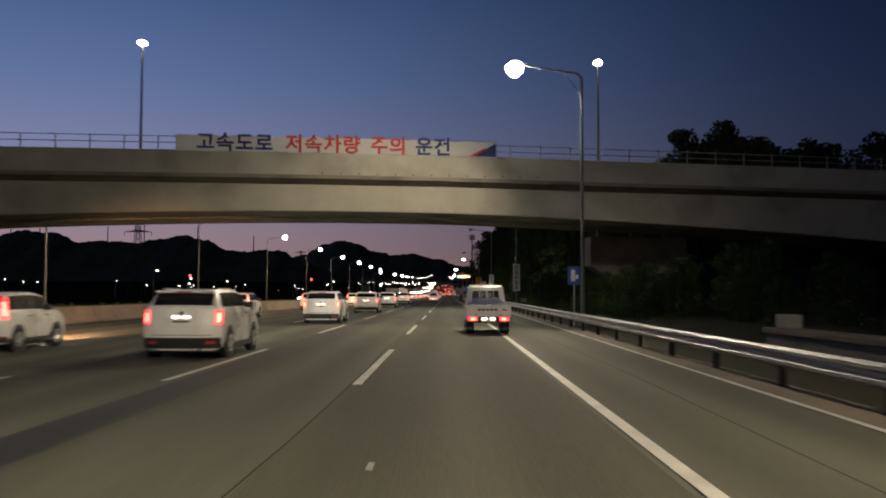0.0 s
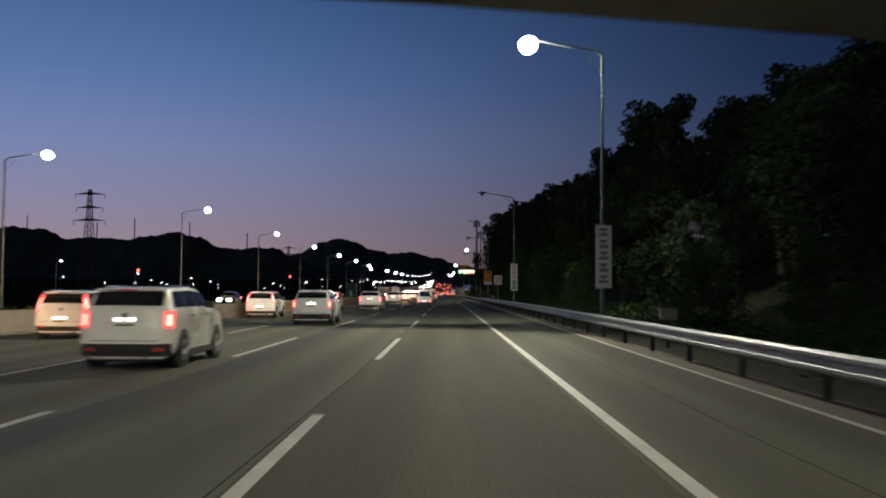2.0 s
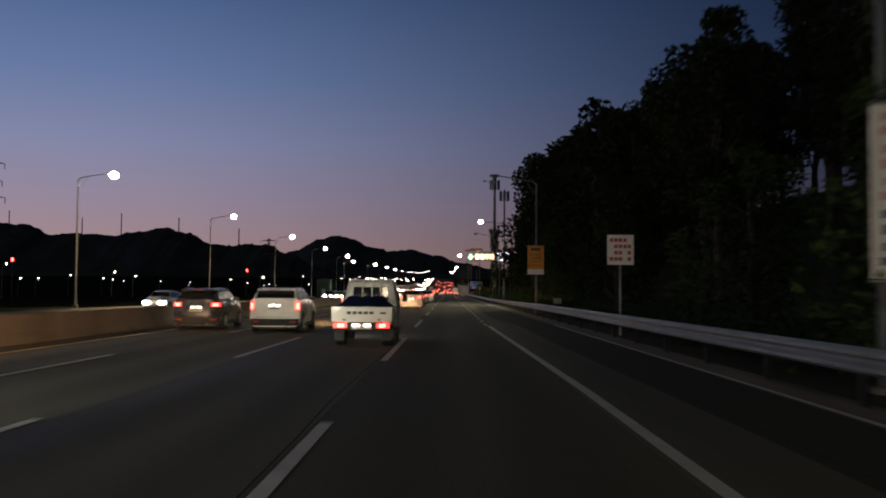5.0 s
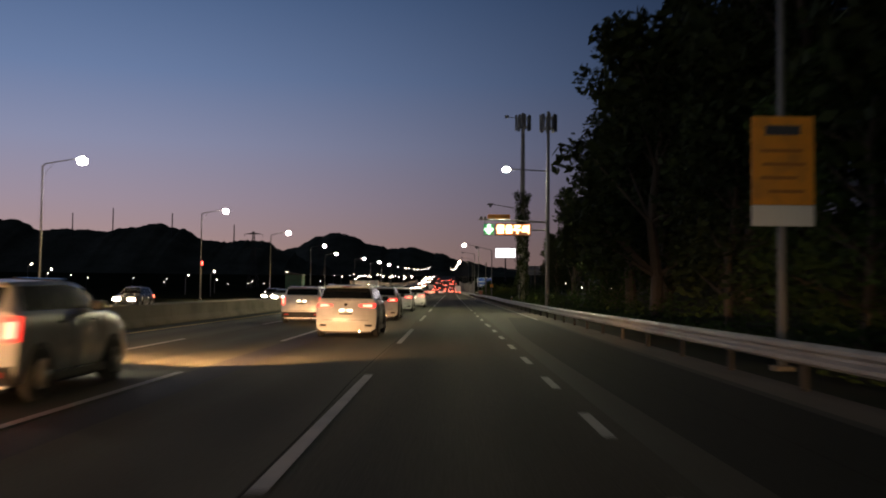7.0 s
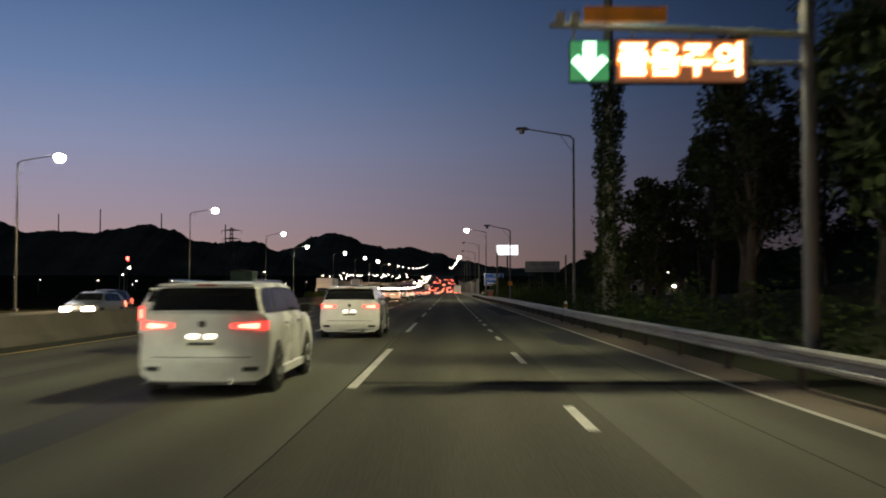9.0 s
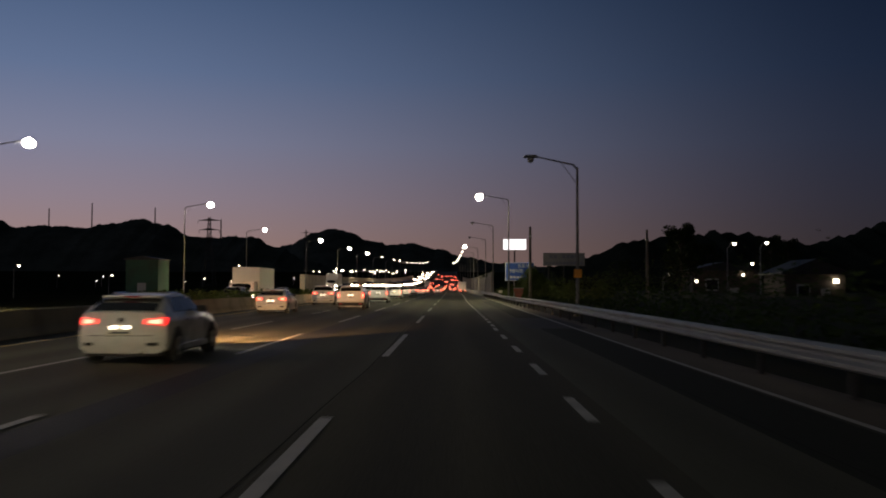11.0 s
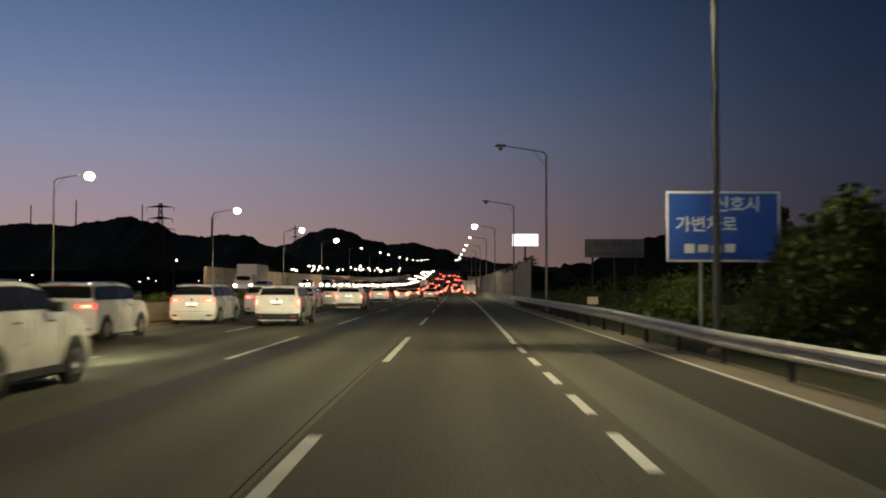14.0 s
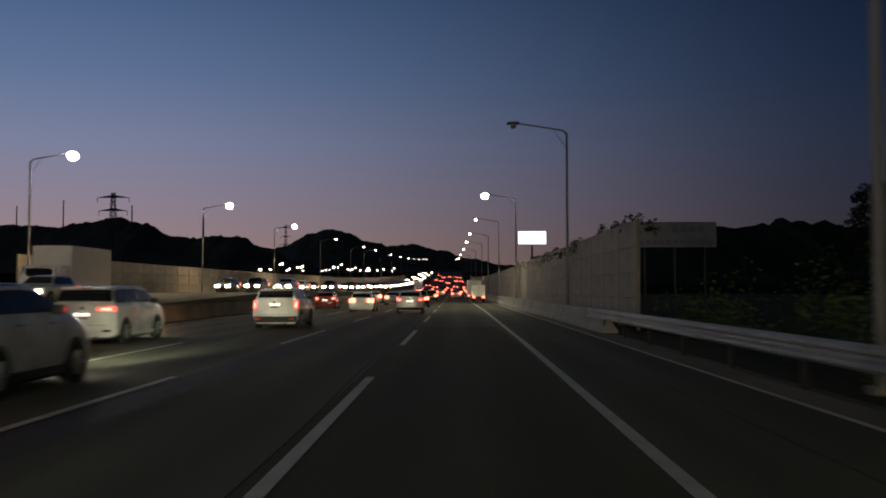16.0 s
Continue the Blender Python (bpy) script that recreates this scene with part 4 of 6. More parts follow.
# lamps on the overpass, one lit at each end of the view
bridge_lamp = thing("bridge_lamp", "slim lit lamp post standing on the overpass", "street lamp", group="bridge lamps")
part("pole", tube((0, 0, 0), (0, 0, 8.1), 0.10, 0.06, 10), POLE, bridge_lamp)
bm = bmesh.new()
bmesh.ops.create_uvsphere(bm, u_segments=12, v_segments=6, radius=0.22)
for v in bm.verts:
    v.co = (v.co.x * 1.3, v.co.y, v.co.z * 0.7 + 8.2)
part("lens", bm, LENS, bridge_lamp, smooth=True)
bridge_lamp.matrix_basis = pose(-19.2, by(-19.2, 0.7), 9.0)
copy_thing(bridge_lamp, pose(10.0, by(10.0, 0.8), 9.0 - 0.1))


# ---- signs ----
def post(parent, x, y, z0, z1, r=0.045):
    return part("post", tube((x, y, z0), (x, y, z1), r, r, 10), STEEL, parent)


def bars(parent, x0, x1, z0, z1, y, rows, ink, seed, name="lettering", cols=6):
    """Unreadable writing as rows of plain bars on a face at y."""
    rnd = random.Random(seed)
    h = (z1 - z0) / rows
    for r in range(rows):
        x = x0
        w = (x1 - x0) / cols
        for c in range(cols):
            if rnd.random() < 0.85:
                part(name, box(x + w * 0.1, x + w * 0.86, y - 0.004, y, z0 + h * (r + 0.22), z0 + h * (r + 0.78)), ink, parent)
            x += w


def panel(parent, x0, x1, z0, z1, y, face, name="panel", t=0.03, rim=True):
    p = part(name, box(x0, x1, y, y + t, z0, z1, 0.008), face, parent)
    if rim:
        part("backing", box(x0 + 0.05, x1 - 0.05, y + t, y + t + 0.03, z0 + 0.05, z1 - 0.05), SIGN_BACK, parent)
    return p


for y, x in ((95.3, 6.95), (149.8, 6.9)):
    s = thing("pole_banner", "tall narrow white printed banner strapped to a lamp post", "banner", group="pole banners", at=(x, y, 0))
    part("sheet", box(-0.36, 0.36, -0.16, -0.14, 1.85, 4.62, 0.004), CLOTH, s)
    rnd = random.Random(int(y))
    for k in range(5):
        # each blurred character is a pair of broad strokes and a stem
        z, ink = 4.50 - k * 0.52, (PINK_INK if y > 100 and k < 3 else BLUE_INK if y > 100 else GREY_INK)
        bm = bmesh.new()
        bm_box(bm, -0.20 + 0.02 * (k % 3), 0.18 - 0.03 * (k % 2), -0.168, -0.162, z - 0.13, z)
        bm_box(bm, -0.05, 0.03, -0.168, -0.162, z - 0.23, z - 0.13)
        bm_box(bm, -0.22 + 0.03 * (k % 2), 0.21, -0.168, -0.162, z - 0.36 - 0.03 * (k % 2), z - 0.23)
        part("lettering", bm, ink, s)
    for z in (4.66, 1.81):
        part("bracket", tube((-0.38, -0.15, z), (0.1, -0.15, z), 0.02, 0.02, 6), STEEL, s)

s = thing("square_sign", "small blue square road sign with a white figure", "road sign", at=(6.30, 46.8, 0))
part("post", tube((0, -0.11, -0.2), (0, -0.11, 2.9), 0.04, 0.04, 10), STEEL, s)
panel(s, -0.32, 0.32, 2.05, 2.95, -0.2, SIGN_BLUE)
part("pictogram", box(-0.16, 0.04, -0.206, -0.2, 2.22, 2.8), SIGN_WHITE, s)
part("pictogram", box(0.06, 0.2, -0.206, -0.2, 2.34, 2.55), SIGN_WHITE, s)
part("bracket", box(-0.06, 0.06, -0.14, -0.09, 2.4, 2.7), STEEL, s)

s = thing("warning_board", "tall orange notice board with white strip on lamp post", "road sign", at=(6.72, 207.95, 0))
part("bracket", box(-0.1, 0.1, 0.06, 0.16, 3.6, 4.9), STEEL, s)
panel(s, -0.64, 0.64, 3.42, 5.25, 0, SIGN_ORANGE)
part("strip", box(-0.64, 0.64, 0, 0.03, 2.98, 3.41, 0.006), SIGN_WHITE, s, "white lower strip")
part("lettering", box(-0.36, 0.36, -0.006, -0.002, 4.86, 5.06), INK, s)
for z, a, b in ((4.5, -0.46, 0.40), (4.22, -0.42, 0.46), (3.94, -0.46, 0.30), (3.66, -0.30, 0.44)):
    part("lettering", box(a, b, -0.006, -0.002, z, z + 0.07), BROWN_INK, s)

s = thing("notice_sign", "square white notice sign on a thin post", "road sign", at=(6.35, 170.0, 0))
post(s, 0, 0.08, -0.2, 3.8)
panel(s, -0.5, 0.5, 2.65, 3.78, 0, SIGN_WHITE)
bars(s, -0.42, 0.42, 2.75, 3.7, -0.002, 4, RED_INK, 5, cols=5)

s = thing("direction_sign", "blue rectangular road sign with white lettering on two posts", "road sign", at=(0, 404.0, 0))
for x in (7.3, 9.1):
    post(s, x, 0.1, -0.2, 4.5, 0.06)
panel(s, 6.26, 9.66, 2.40, 4.52, 0, SIGN_WHITE, "border", 0.02)
part("face", box(6.33, 9.59, -0.012, -0.002, 2.47, 4.45, 0.0), SIGN_BLUE, s)
for words, x, z, size in (("\uc2e0\ud638\uc2dc", 8.38, 4.10, 0.50), ("\uac00\ubcc0\ucc28\ub85c", 7.45, 3.50, 0.50)):
    text_mesh(words, size, SIGN_WHITE, "lettering", s, pose(x, -0.016, z, 90, 0, 0), bold=0.008)
for k in range(4):
    part("lettering", box(6.80 + 0.40 * k, 7.10 + 0.40 * k, -0.018, -0.013, 2.66 + 0.03 * (k % 2), 2.94 - 0.02 * (k % 3)), SIGN_WHITE, s)

# lane signal and message board on the antenna pole
gantry = thing("message_gantry", "steel gantry pole with green arrow and amber message board", "gantry", at=(7.35, 260.0, 0))
part("pole", tube((0, 0, -0.2), (0, 0, 15.4), 0.17, 0.11, 14), POLE, gantry)
bm = bmesh.new()
bm_tube(bm, (0, 0, 6.85), (-5.3, 0, 7.05), 0.075, 0.06, 8)
bm_tube(bm, (0, 0, 6.25), (-4.9, 0, 6.25), 0.05, 0.05, 8)
for x in (-4.8, -3.6, -2.4, -1.2):
    bm_tube(bm, (x, 0, 6.25), (x, 0, 7.0), 0.025, 0.025, 6)
part("arm", bm, STEEL, gantry)
sig = part("signal_box", box(-4.92, -4.10, -0.18, -0.02, 5.83, 6.68, 0.02), DARK, gantry)
ARROW = ((-4.51, 5.86), (-4.13, 6.26), (-4.26, 6.38), (-4.38, 6.30), (-4.38, 6.65), (-4.64, 6.65), (-4.64, 6.30), (-4.76, 6.38), (-4.89, 6.26))
part("arrow", prism(ARROW, 0.01, -0.20, "y"), GREEN_CORE, sig, "glowing green down arrow")
# flat glowing sheets and rims stand for the bloom round arrow and letters
part("face", box(-4.90, -4.12, -0.19, -0.18, 5.85, 6.66), GREEN_BLOOM, sig, "deep green painted glow round the arrow")
board = part("message_board", box(-4.0, -1.30, -0.18, -0.02, 5.80, 6.72, 0.02), DARK, gantry)
part("face", box(-3.97, -1.33, -0.188, -0.18, 5.83, 6.69), AMBER_BLOOM, board, "dim amber painted glow behind the letters")
for k, glyph in enumerate("졸음주의"):
    x = -3.62 + k * 0.645
    text_mesh(glyph, 0.70, AMBER_LED, "lettering", board, pose(x, -0.206, 6.24, 90, 0, 0), bold=0.022)
    text_mesh(glyph, 0.70, AMBER_FRINGE, "lettering_rim", board, pose(x, -0.196, 6.24, 90, 0, 0), bold=0.058)
part("top_board", box(-4.6, -2.9, -0.08, -0.03, 7.10, 7.42, 0.01), SIGN_ORANGE, gantry, "dull orange plate")
for x in (-5.1, -4.8):
    part("flood_lamp", box(x - 0.09, x + 0.09, -0.3, -0.05, 7.02, 7.25, 0.02), STEEL, gantry)
bm = bmesh.new()
bm_tube(bm, (0, 0, 10.8), (-2.9, 1.95, 11.2), 0.05, 0.04, 8)
part("lamp_arm", bm, POLE, gantry)
bm = bmesh.new()
bmesh.ops.create_uvsphere(bm, u_segments=12, v_segments=6, radius=0.24)
for v in bm.verts:
    v.co = Vector((v.co.x * 1.2 - 3.10, v.co.y + 2.0, v.co.z * 0.9 + 11.15))
part("lens", bm, LENS, gantry, smooth=True)


def antenna_ring(parent, z, r, n, h):
    for k in range(n):
        a = 2 * math.pi * k / n
        b = box(-0.13, 0.13, -0.06, 0.06, z - h / 2, z + h / 2, 0.015)
        ob = part("antenna_panel", b, POLE, parent)
        ob.matrix_local = pose(math.cos(a) * r, math.sin(a) * r, 0, 0, 0, math.degrees(a) + 90)
    bm = bmesh.new()
    for dz in (-h * 0.3, h * 0.3):
        for k in range(n):
            a, b = 2 * math.pi * k / n, 2 * math.pi * (k + 1) / n
            bm_tube(bm, (math.cos(a) * r * 0.85, math.sin(a) * r * 0.85, z + dz), (math.cos(b) * r * 0.85, math.sin(b) * r * 0.85, z + dz), 0.025, n=5)
            bm_tube(bm, (0, 0, z + dz), (math.cos(a) * r * 0.85, math.sin(a) * r * 0.85, z + dz), 0.02, n=5)
    part("antenna_ring", bm, STEEL, parent)


antenna_ring(gantry, 14.5, 0.62, 8, 1.3)
mono = thing("antenna_mast", "tall antenna mast thickly overgrown with ivy", "mast", at=(7.15, 282.5, 0))
part("pole", tube((0, 0, -0.2), (0, 0, 19.6), 0.36, 0.16, 14), POLE, mono)
antenna_ring(mono, 18.6, 0.75, 9, 1.5)
bm = bmesh.new()
bm_tube(bm, (0, 0, 19.0), (-1.6, 0, 19.2), 0.04, 0.04, 6)
bm_box(bm, -1.85, -1.45, -0.12, 0.12, 19.1, 19.35)
part("bracket_arm", bm, STEEL, mono)
rnd = random.Random(5)
bm = bmesh.new()
for k in range(90):
    z = k * 0.128
    r = 0.62 + 0.14 * math.sin(k * 0.37) + (0.25 if z > 10.2 else 0.0)
    for q in range(6):
        a = rnd.uniform(0, 6.28)
        leaf_cloud(bm, (math.cos(a) * r * 0.75, math.sin(a) * r * 0.75, z), (0.28, 0.28, 0.32), 14, 0.10, rnd, 0.1)
part("ivy", bm, LEAF_IVY, mono, "dense hanging ivy")

for x, y, h, top in ((7.42, 383.2, 7.3, 0.11), (8.6, 293.7, 8.4, 0.11), (17.0, 376.0, 6.6, 0.1)):
    s = thing("utility_pole", "grey concrete utility pole rising from the hedge", "utility pole", group="utility poles", at=(x, y, 0))
    part("pole", tube((0, 0, -0.2), (0, 0, h), 0.16, top, 12), CONCRETE_DARK, s)
    part("cap", tube((0, 0, h), (0, 0, h + 0.08), top + 0.02, top - 0.02, 12), DARK, s)
    part("bracket", box(-0.16, 0.16, -0.2, 0.2, h - 0.9, h - 0.75, 0.01), STEEL, s)

# delineators and small boxes along the rail
for x, y in ((7.2, 298.5),):
    s = thing("marker_post", "short white roadside marker post with a dark band", "marker post", group="marker posts", at=(x, y, 0))
    part("post", box(-0.09, 0.09, -0.06, 0.06, -0.1, 0.92, 0.02), SIGN_WHITE, s)
    part("band", box(-0.095, 0.095, -0.065, 0.065, 0.55, 0.72, 0.0), SIGN_ORANGE, s)

for x, y, face in ((6.6, 81.6, CONCRETE), (7.0, 195.6, CONCRETE), (6.6, 421.0, CONCRETE)):
    s = thing("roadside_box", "small pale roadside cabinet on a post behind the rail", "cabinet", group="roadside cabinets", at=(x, y, 0))
    part("post", tube((0, 0.1, -0.1), (0, 0.1, 0.9), 0.05, 0.05, 8), POST, s)
    part("cabinet", box(-0.25, 0.25, 0.0, 0.22, 0.84, 1.20, 0.03), face, s)
    part("lid", box(-0.27, 0.27, -0.02, 0.24, 1.20, 1.26, 0.015), LEAF_IVY, s, "dark green lid")

s = thing("warning_plate", "faded red tapering sign plate behind the guardrail", "road sign", at=(6.42, 384.7, 0))
part("post", tube((0, 0.08, -0.6), (0, 0.08, 1.45), 0.04, 0.04, 10), POST, s)
part("plate", prism([(-0.22, 0.60), (0.22, 0.60), (0.40, 1.05), (0.50, 1.56), (-0.50, 1.56), (-0.40, 1.05)], 0.03, 0.0, "y"), FADED_RED, s)
part("rim", box(-0.52, 0.52, -0.012, -0.002, 1.50, 1.57, 0.0), OLD_BOARD, s, "pale upper edge")

# billboards
s = thing("billboard", "big unlit white billboard on steel legs in the fields", "billboard", at=(33.0, 568.0, 0))
for x in (-4.5, 0.0, 4.5):
    part("leg", tube((x, 0.4, -0.6), (x, 0.4, 8.6), 0.2, 0.2, 10), DARK, s)
panel(s, -6.1, 6.1, 8.0, 11.8, 0, OLD_BOARD, t=0.2)
bars(s, -5.6, 5.6, 8.2, 9.3, -0.002, 1, GREY_INK, 21, cols=11)
bars(s, -5.6, 5.6, 9.9, 11.4, -0.002, 1, GREY_INK, 22, cols=9)
s = thing("lit_billboard", "glowing white billboard on a tall steel column", "billboard", at=(50.0, 1030.0, 2.5))
part("column", tube((0, 1.2, -0.6), (0, 1.2, 30.0), 0.7, 0.6, 14), DARK, s)
part("cabinet", box(-9.4, 9.4, 0.1, 2.0, 28.6, 37.6, 0.1), DARK, s)
part("face", box(-9.1, 9.1, 0.0, 0.09, 28.9, 37.3), SCREEN, s, "evenly glowing white face")
# lattice pylons and thin masts far off
def pylon(x, y, h, z0):
    s = thing("power_pylon", "steel lattice power pylon against the dusk sky", "pylon", group="power pylons", at=(x, y, z0))
    bm = bmesh.new()
    w = [(0.0, 3.2), (0.45, 1.7), (0.72, 0.95), (1.0, 0.45)]
    for (f0, a), (f1, b) in zip(w, w[1:]):
        for sx, sy in ((-1, -1), (1, -1), (1, 1), (-1, 1)):
            bm_tube(bm, (sx * a, sy * a, f0 * h), (sx * b, sy * b, f1 * h), 0.16, n=4)
        for k in range(4):
            g0, g1 = f0 + (f1 - f0) * k / 4, f0 + (f1 - f0) * (k + 1) / 4
            u, v = a + (b - a) * k / 4, a + (b - a) * (k + 1) / 4
            for sy in (-1, 1):
                bm_tube(bm, (-u, sy * u, g0 * h), (v, sy * v, g1 * h), 0.09, n=4)
                bm_tube(bm, (u, sy * u, g0 * h), (-v, sy * v, g1 * h), 0.09, n=4)
    part("tower", bm, DARK, s)
    for f, r in ((0.70, 6.0), (0.82, 5.0), (0.95, 5.6)):
        bm = prism([(-r, f * h), (r, f * h), (r, f * h + 0.12), (0.6, f * h + 0.95), (-0.6, f * h + 0.95), (-r, f * h + 0.12)], 0.5, -0.25, "y")
        part("crossarm", bm, DARK, s)
        for k in (-1, 1):
            part("insulator", tube((k * r, 0, f * h), (k * r, 0, f * h - 1.6), 0.12, n=5), DARK, s)
    return s


pylon(-136, 405, 40, 0)
pylon(-120, 753, 36, 0)
pylon(-150, 1250, 60, 0)
for x, y, h in ((-840, 1900, 150), (-700, 1900, 137), (-625, 1900, 146), (-515, 1900, 138), (-400, 1900, 118), (-900, 1900, 158)):
    s = thing("thin_mast", "thin dark mast standing on the ridge", "mast", group="ridge masts", at=(x, y, 0))
    part("pole", tube((0, 0, 40), (0, 0, h), 1.3, 1.0, 6), DARK, s)
rnd = random.Random(31)
yard_lamp = street_lamp("yard_lamp", "small distant lit lamp beyond the far fields", LENS_FAR, height=7.0, arm=0.8, side=1, group="distant lamps", r=0.2, fine=False)
yard_lamp.matrix_basis = pose(-70, 220, 0)
for k in range(30):
    x = rnd.uniform(-190, -46)
    y = rnd.uniform(260, 900)
    copy_thing(yard_lamp, pose(x, y, rnd.choice((-2.5, -1.8, -1.0, -0.4))))
for x, y, z in ((31.7, 402.0, -0.2), (38.8, 412.0, 0.4), (27.0, 414.0, -3.6), (31.5, 418.0, -4.4), (46.0, 440.0, -1.5)):
    copy_thing(yard_lamp, pose(x, y, z))
s = thing("pole_plate", "small orange-brown plate fixed to a lamp post", "sign", at=(7.0, 347.0, 0))
part("plate", box(-0.22, 0.22, -0.16, -0.14, 2.15, 2.62, 0.01), SIGN_ORANGE, s)
part("bracket", box(-0.05, 0.05, -0.14, -0.06, 2.25, 2.5), STEEL, s)
far_yard = street_lamp("yard_lamp", "small distant lit lamp beyond the far fields", LENS_FAR, height=9.5, arm=0.8, side=1, group="distant lamps", r=0.26, fine=False)
far_yard.matrix_basis = pose(-80, 640, 0)
for k in range(34):
    d = rnd.uniform(300, 580)
    x, y = -d * rnd.uniform(0.05, 0.16), 322 + d
    if x < path_x(OPP_LEFT, y) - 4:
        copy_thing(far_yard, pose(x, y, 0.0185 * d - 7.8 + rnd.uniform(-1.2, 1.2)))
hut = thing("green_hut", "tall dull green sheet-metal hut beyond the opposite carriageway", "hut", at=(-36.2, 403.0, -0.1))
part("wall", box(-1.9, 1.9, 0.0, 4.2, 0.0, 4.8, 0.03), GREEN_PAINT, hut)
part("roof", prism([(-2.1, 4.8), (2.1, 4.8), (2.1, 4.92), (0, 5.25), (-2.1, 4.92)], 4.6, -0.2, "y"), DARK, hut)
part("door", box(-0.5, 0.5, -0.04, 0.02, 0.0, 2.1, 0.01), SIGN_BACK, hut)
for x in (-1.3, 1.3):
    part("rib", box(x - 0.05, x + 0.05, -0.03, 0.01, 0.1, 4.75, 0.005), GREEN_PAINT, hut)
for x, y in ((-92, 330.0), (-62, 420.0)):
    s = thing("signal_mast", "thin mast with a red warning light", "mast", group="signal masts", at=(x, y, 0))
    part("pole", tube((0, 0, -0.6), (0, 0, 7.2), 0.1, 0.08, 8), DARK, s)
    part("red_lamp", box(-0.2, 0.2, -0.15, 0.15, 7.2, 8.0, 0.05), RED_LED, s, "glowing red lamp")

# low farm buildings beyond the verge
def shed(x, y, w, d, h, label):
    s = thing("farm_shed", label, "building", group="farm buildings", at=(x, y, -0.45))
    part("wall", box(-w / 2, w / 2, 0, d, 0, h, 0.0), BARK, s)
    part("roof", prism([(-w / 2 - 0.4, h), (w / 2 + 0.4, h), (w / 2 + 0.4, h + 0.12), (0, h + 1.3), (-w / 2 - 0.4, h + 0.12)], d + 0.8, -0.4, "y"), DARK, s)
    win = part("window", box(-w * 0.3, -w * 0.08, -0.05, 0.04, h * 0.35, h * 0.75, 0.01), SIGN_BACK, s)
    part("pane", box(-w * 0.28, -w * 0.1, -0.06, -0.05, h * 0.4, h * 0.7), CAR_GLASS, win)
    part("door", box(w * 0.1, w * 0.25, -0.06, 0.03, 0.0, 2.1, 0.01), SIGN_BACK, s)
    part("wall_lamp", box(w * 0.3, w * 0.3 + 0.35, -0.25, 0.0, h - 0.7, h - 0.4, 0.05), LENS_FAR, s, "small lit wall lamp")


shed(40.0, 432.0, 9.0, 7.0, 4.6, "low dark farm shed with a small lit lamp")
shed(62.0, 500.0, 14.0, 9.0, 5.2, "long low dark building in the fields")
shed(30.0, 372.0, 5.0, 5.0, 3.2, "small dark hut behind the hedge")


# ---- vehicles ----
def wheel(parent, x, y, r, w, side):
    bm = bmesh.new()
    prof = [(0.0, r * 0.62), (0.0, r * 0.93), (0.03, r), (w - 0.03, r), (w, r * 0.93), (w, r * 0.62)]
    n = 20
    rings = []
    for u, q in prof:
        rings.append([bm.verts.new((x - side * u, y + q * math.cos(2 * math.pi * i / n), r + q * math.sin(2 * math.pi * i / n))) for i in range(n)])
    loft(bm, rings)
    t = part("wheel", bm, RUBBER, parent, smooth=True)
    bm = bmesh.new()
    bm_tube(bm, (x - side * 0.012, y, r), (x + side * 0.004, y, r), r * 0.62, r * 0.60, 20)
    for k in range(5):
        a = 2 * math.pi * k / 5
        c, s = math.cos(a), math.sin(a)
        bm_tube(bm, (x + side * 0.012, y + c * r * 0.1, r + s * r * 0.1), (x + side * 0.008, y + c * r * 0.57, r + s * r * 0.57), 0.032, 0.04, 6)
    part("rim", bm, RIM, t)


def quad_patch(pts, off):
    """A thin curved-looking pane over four corners, moved out by off."""
    bm = bmesh.new()
    a = [Vector(p) for p in pts]
    nrm = (a[1] - a[0]).cross(a[3] - a[0]).normalized()
    out = Vector(off)
    if nrm.dot(out) < 0:
        nrm = -nrm
    g = []
    for j in range(5):
        v = j / 4
        row = []
        for i in range(5):
            u = i / 4
            p = (a[0] * (1 - u) + a[1] * u) * (1 - v) + (a[3] * (1 - u) + a[2] * u) * v
            row.append(bm.verts.new(p + nrm * (0.012 + 0.03 * (1 - (2 * u - 1) ** 2) * (1 - (2 * v - 1) ** 2)) + out * 0.0))
        g.append(row)
    for j in range(4):
        for i in range(4):
            bm.faces.new((g[j][i], g[j][i + 1], g[j + 1][i + 1], g[j + 1][i]))
    return bm


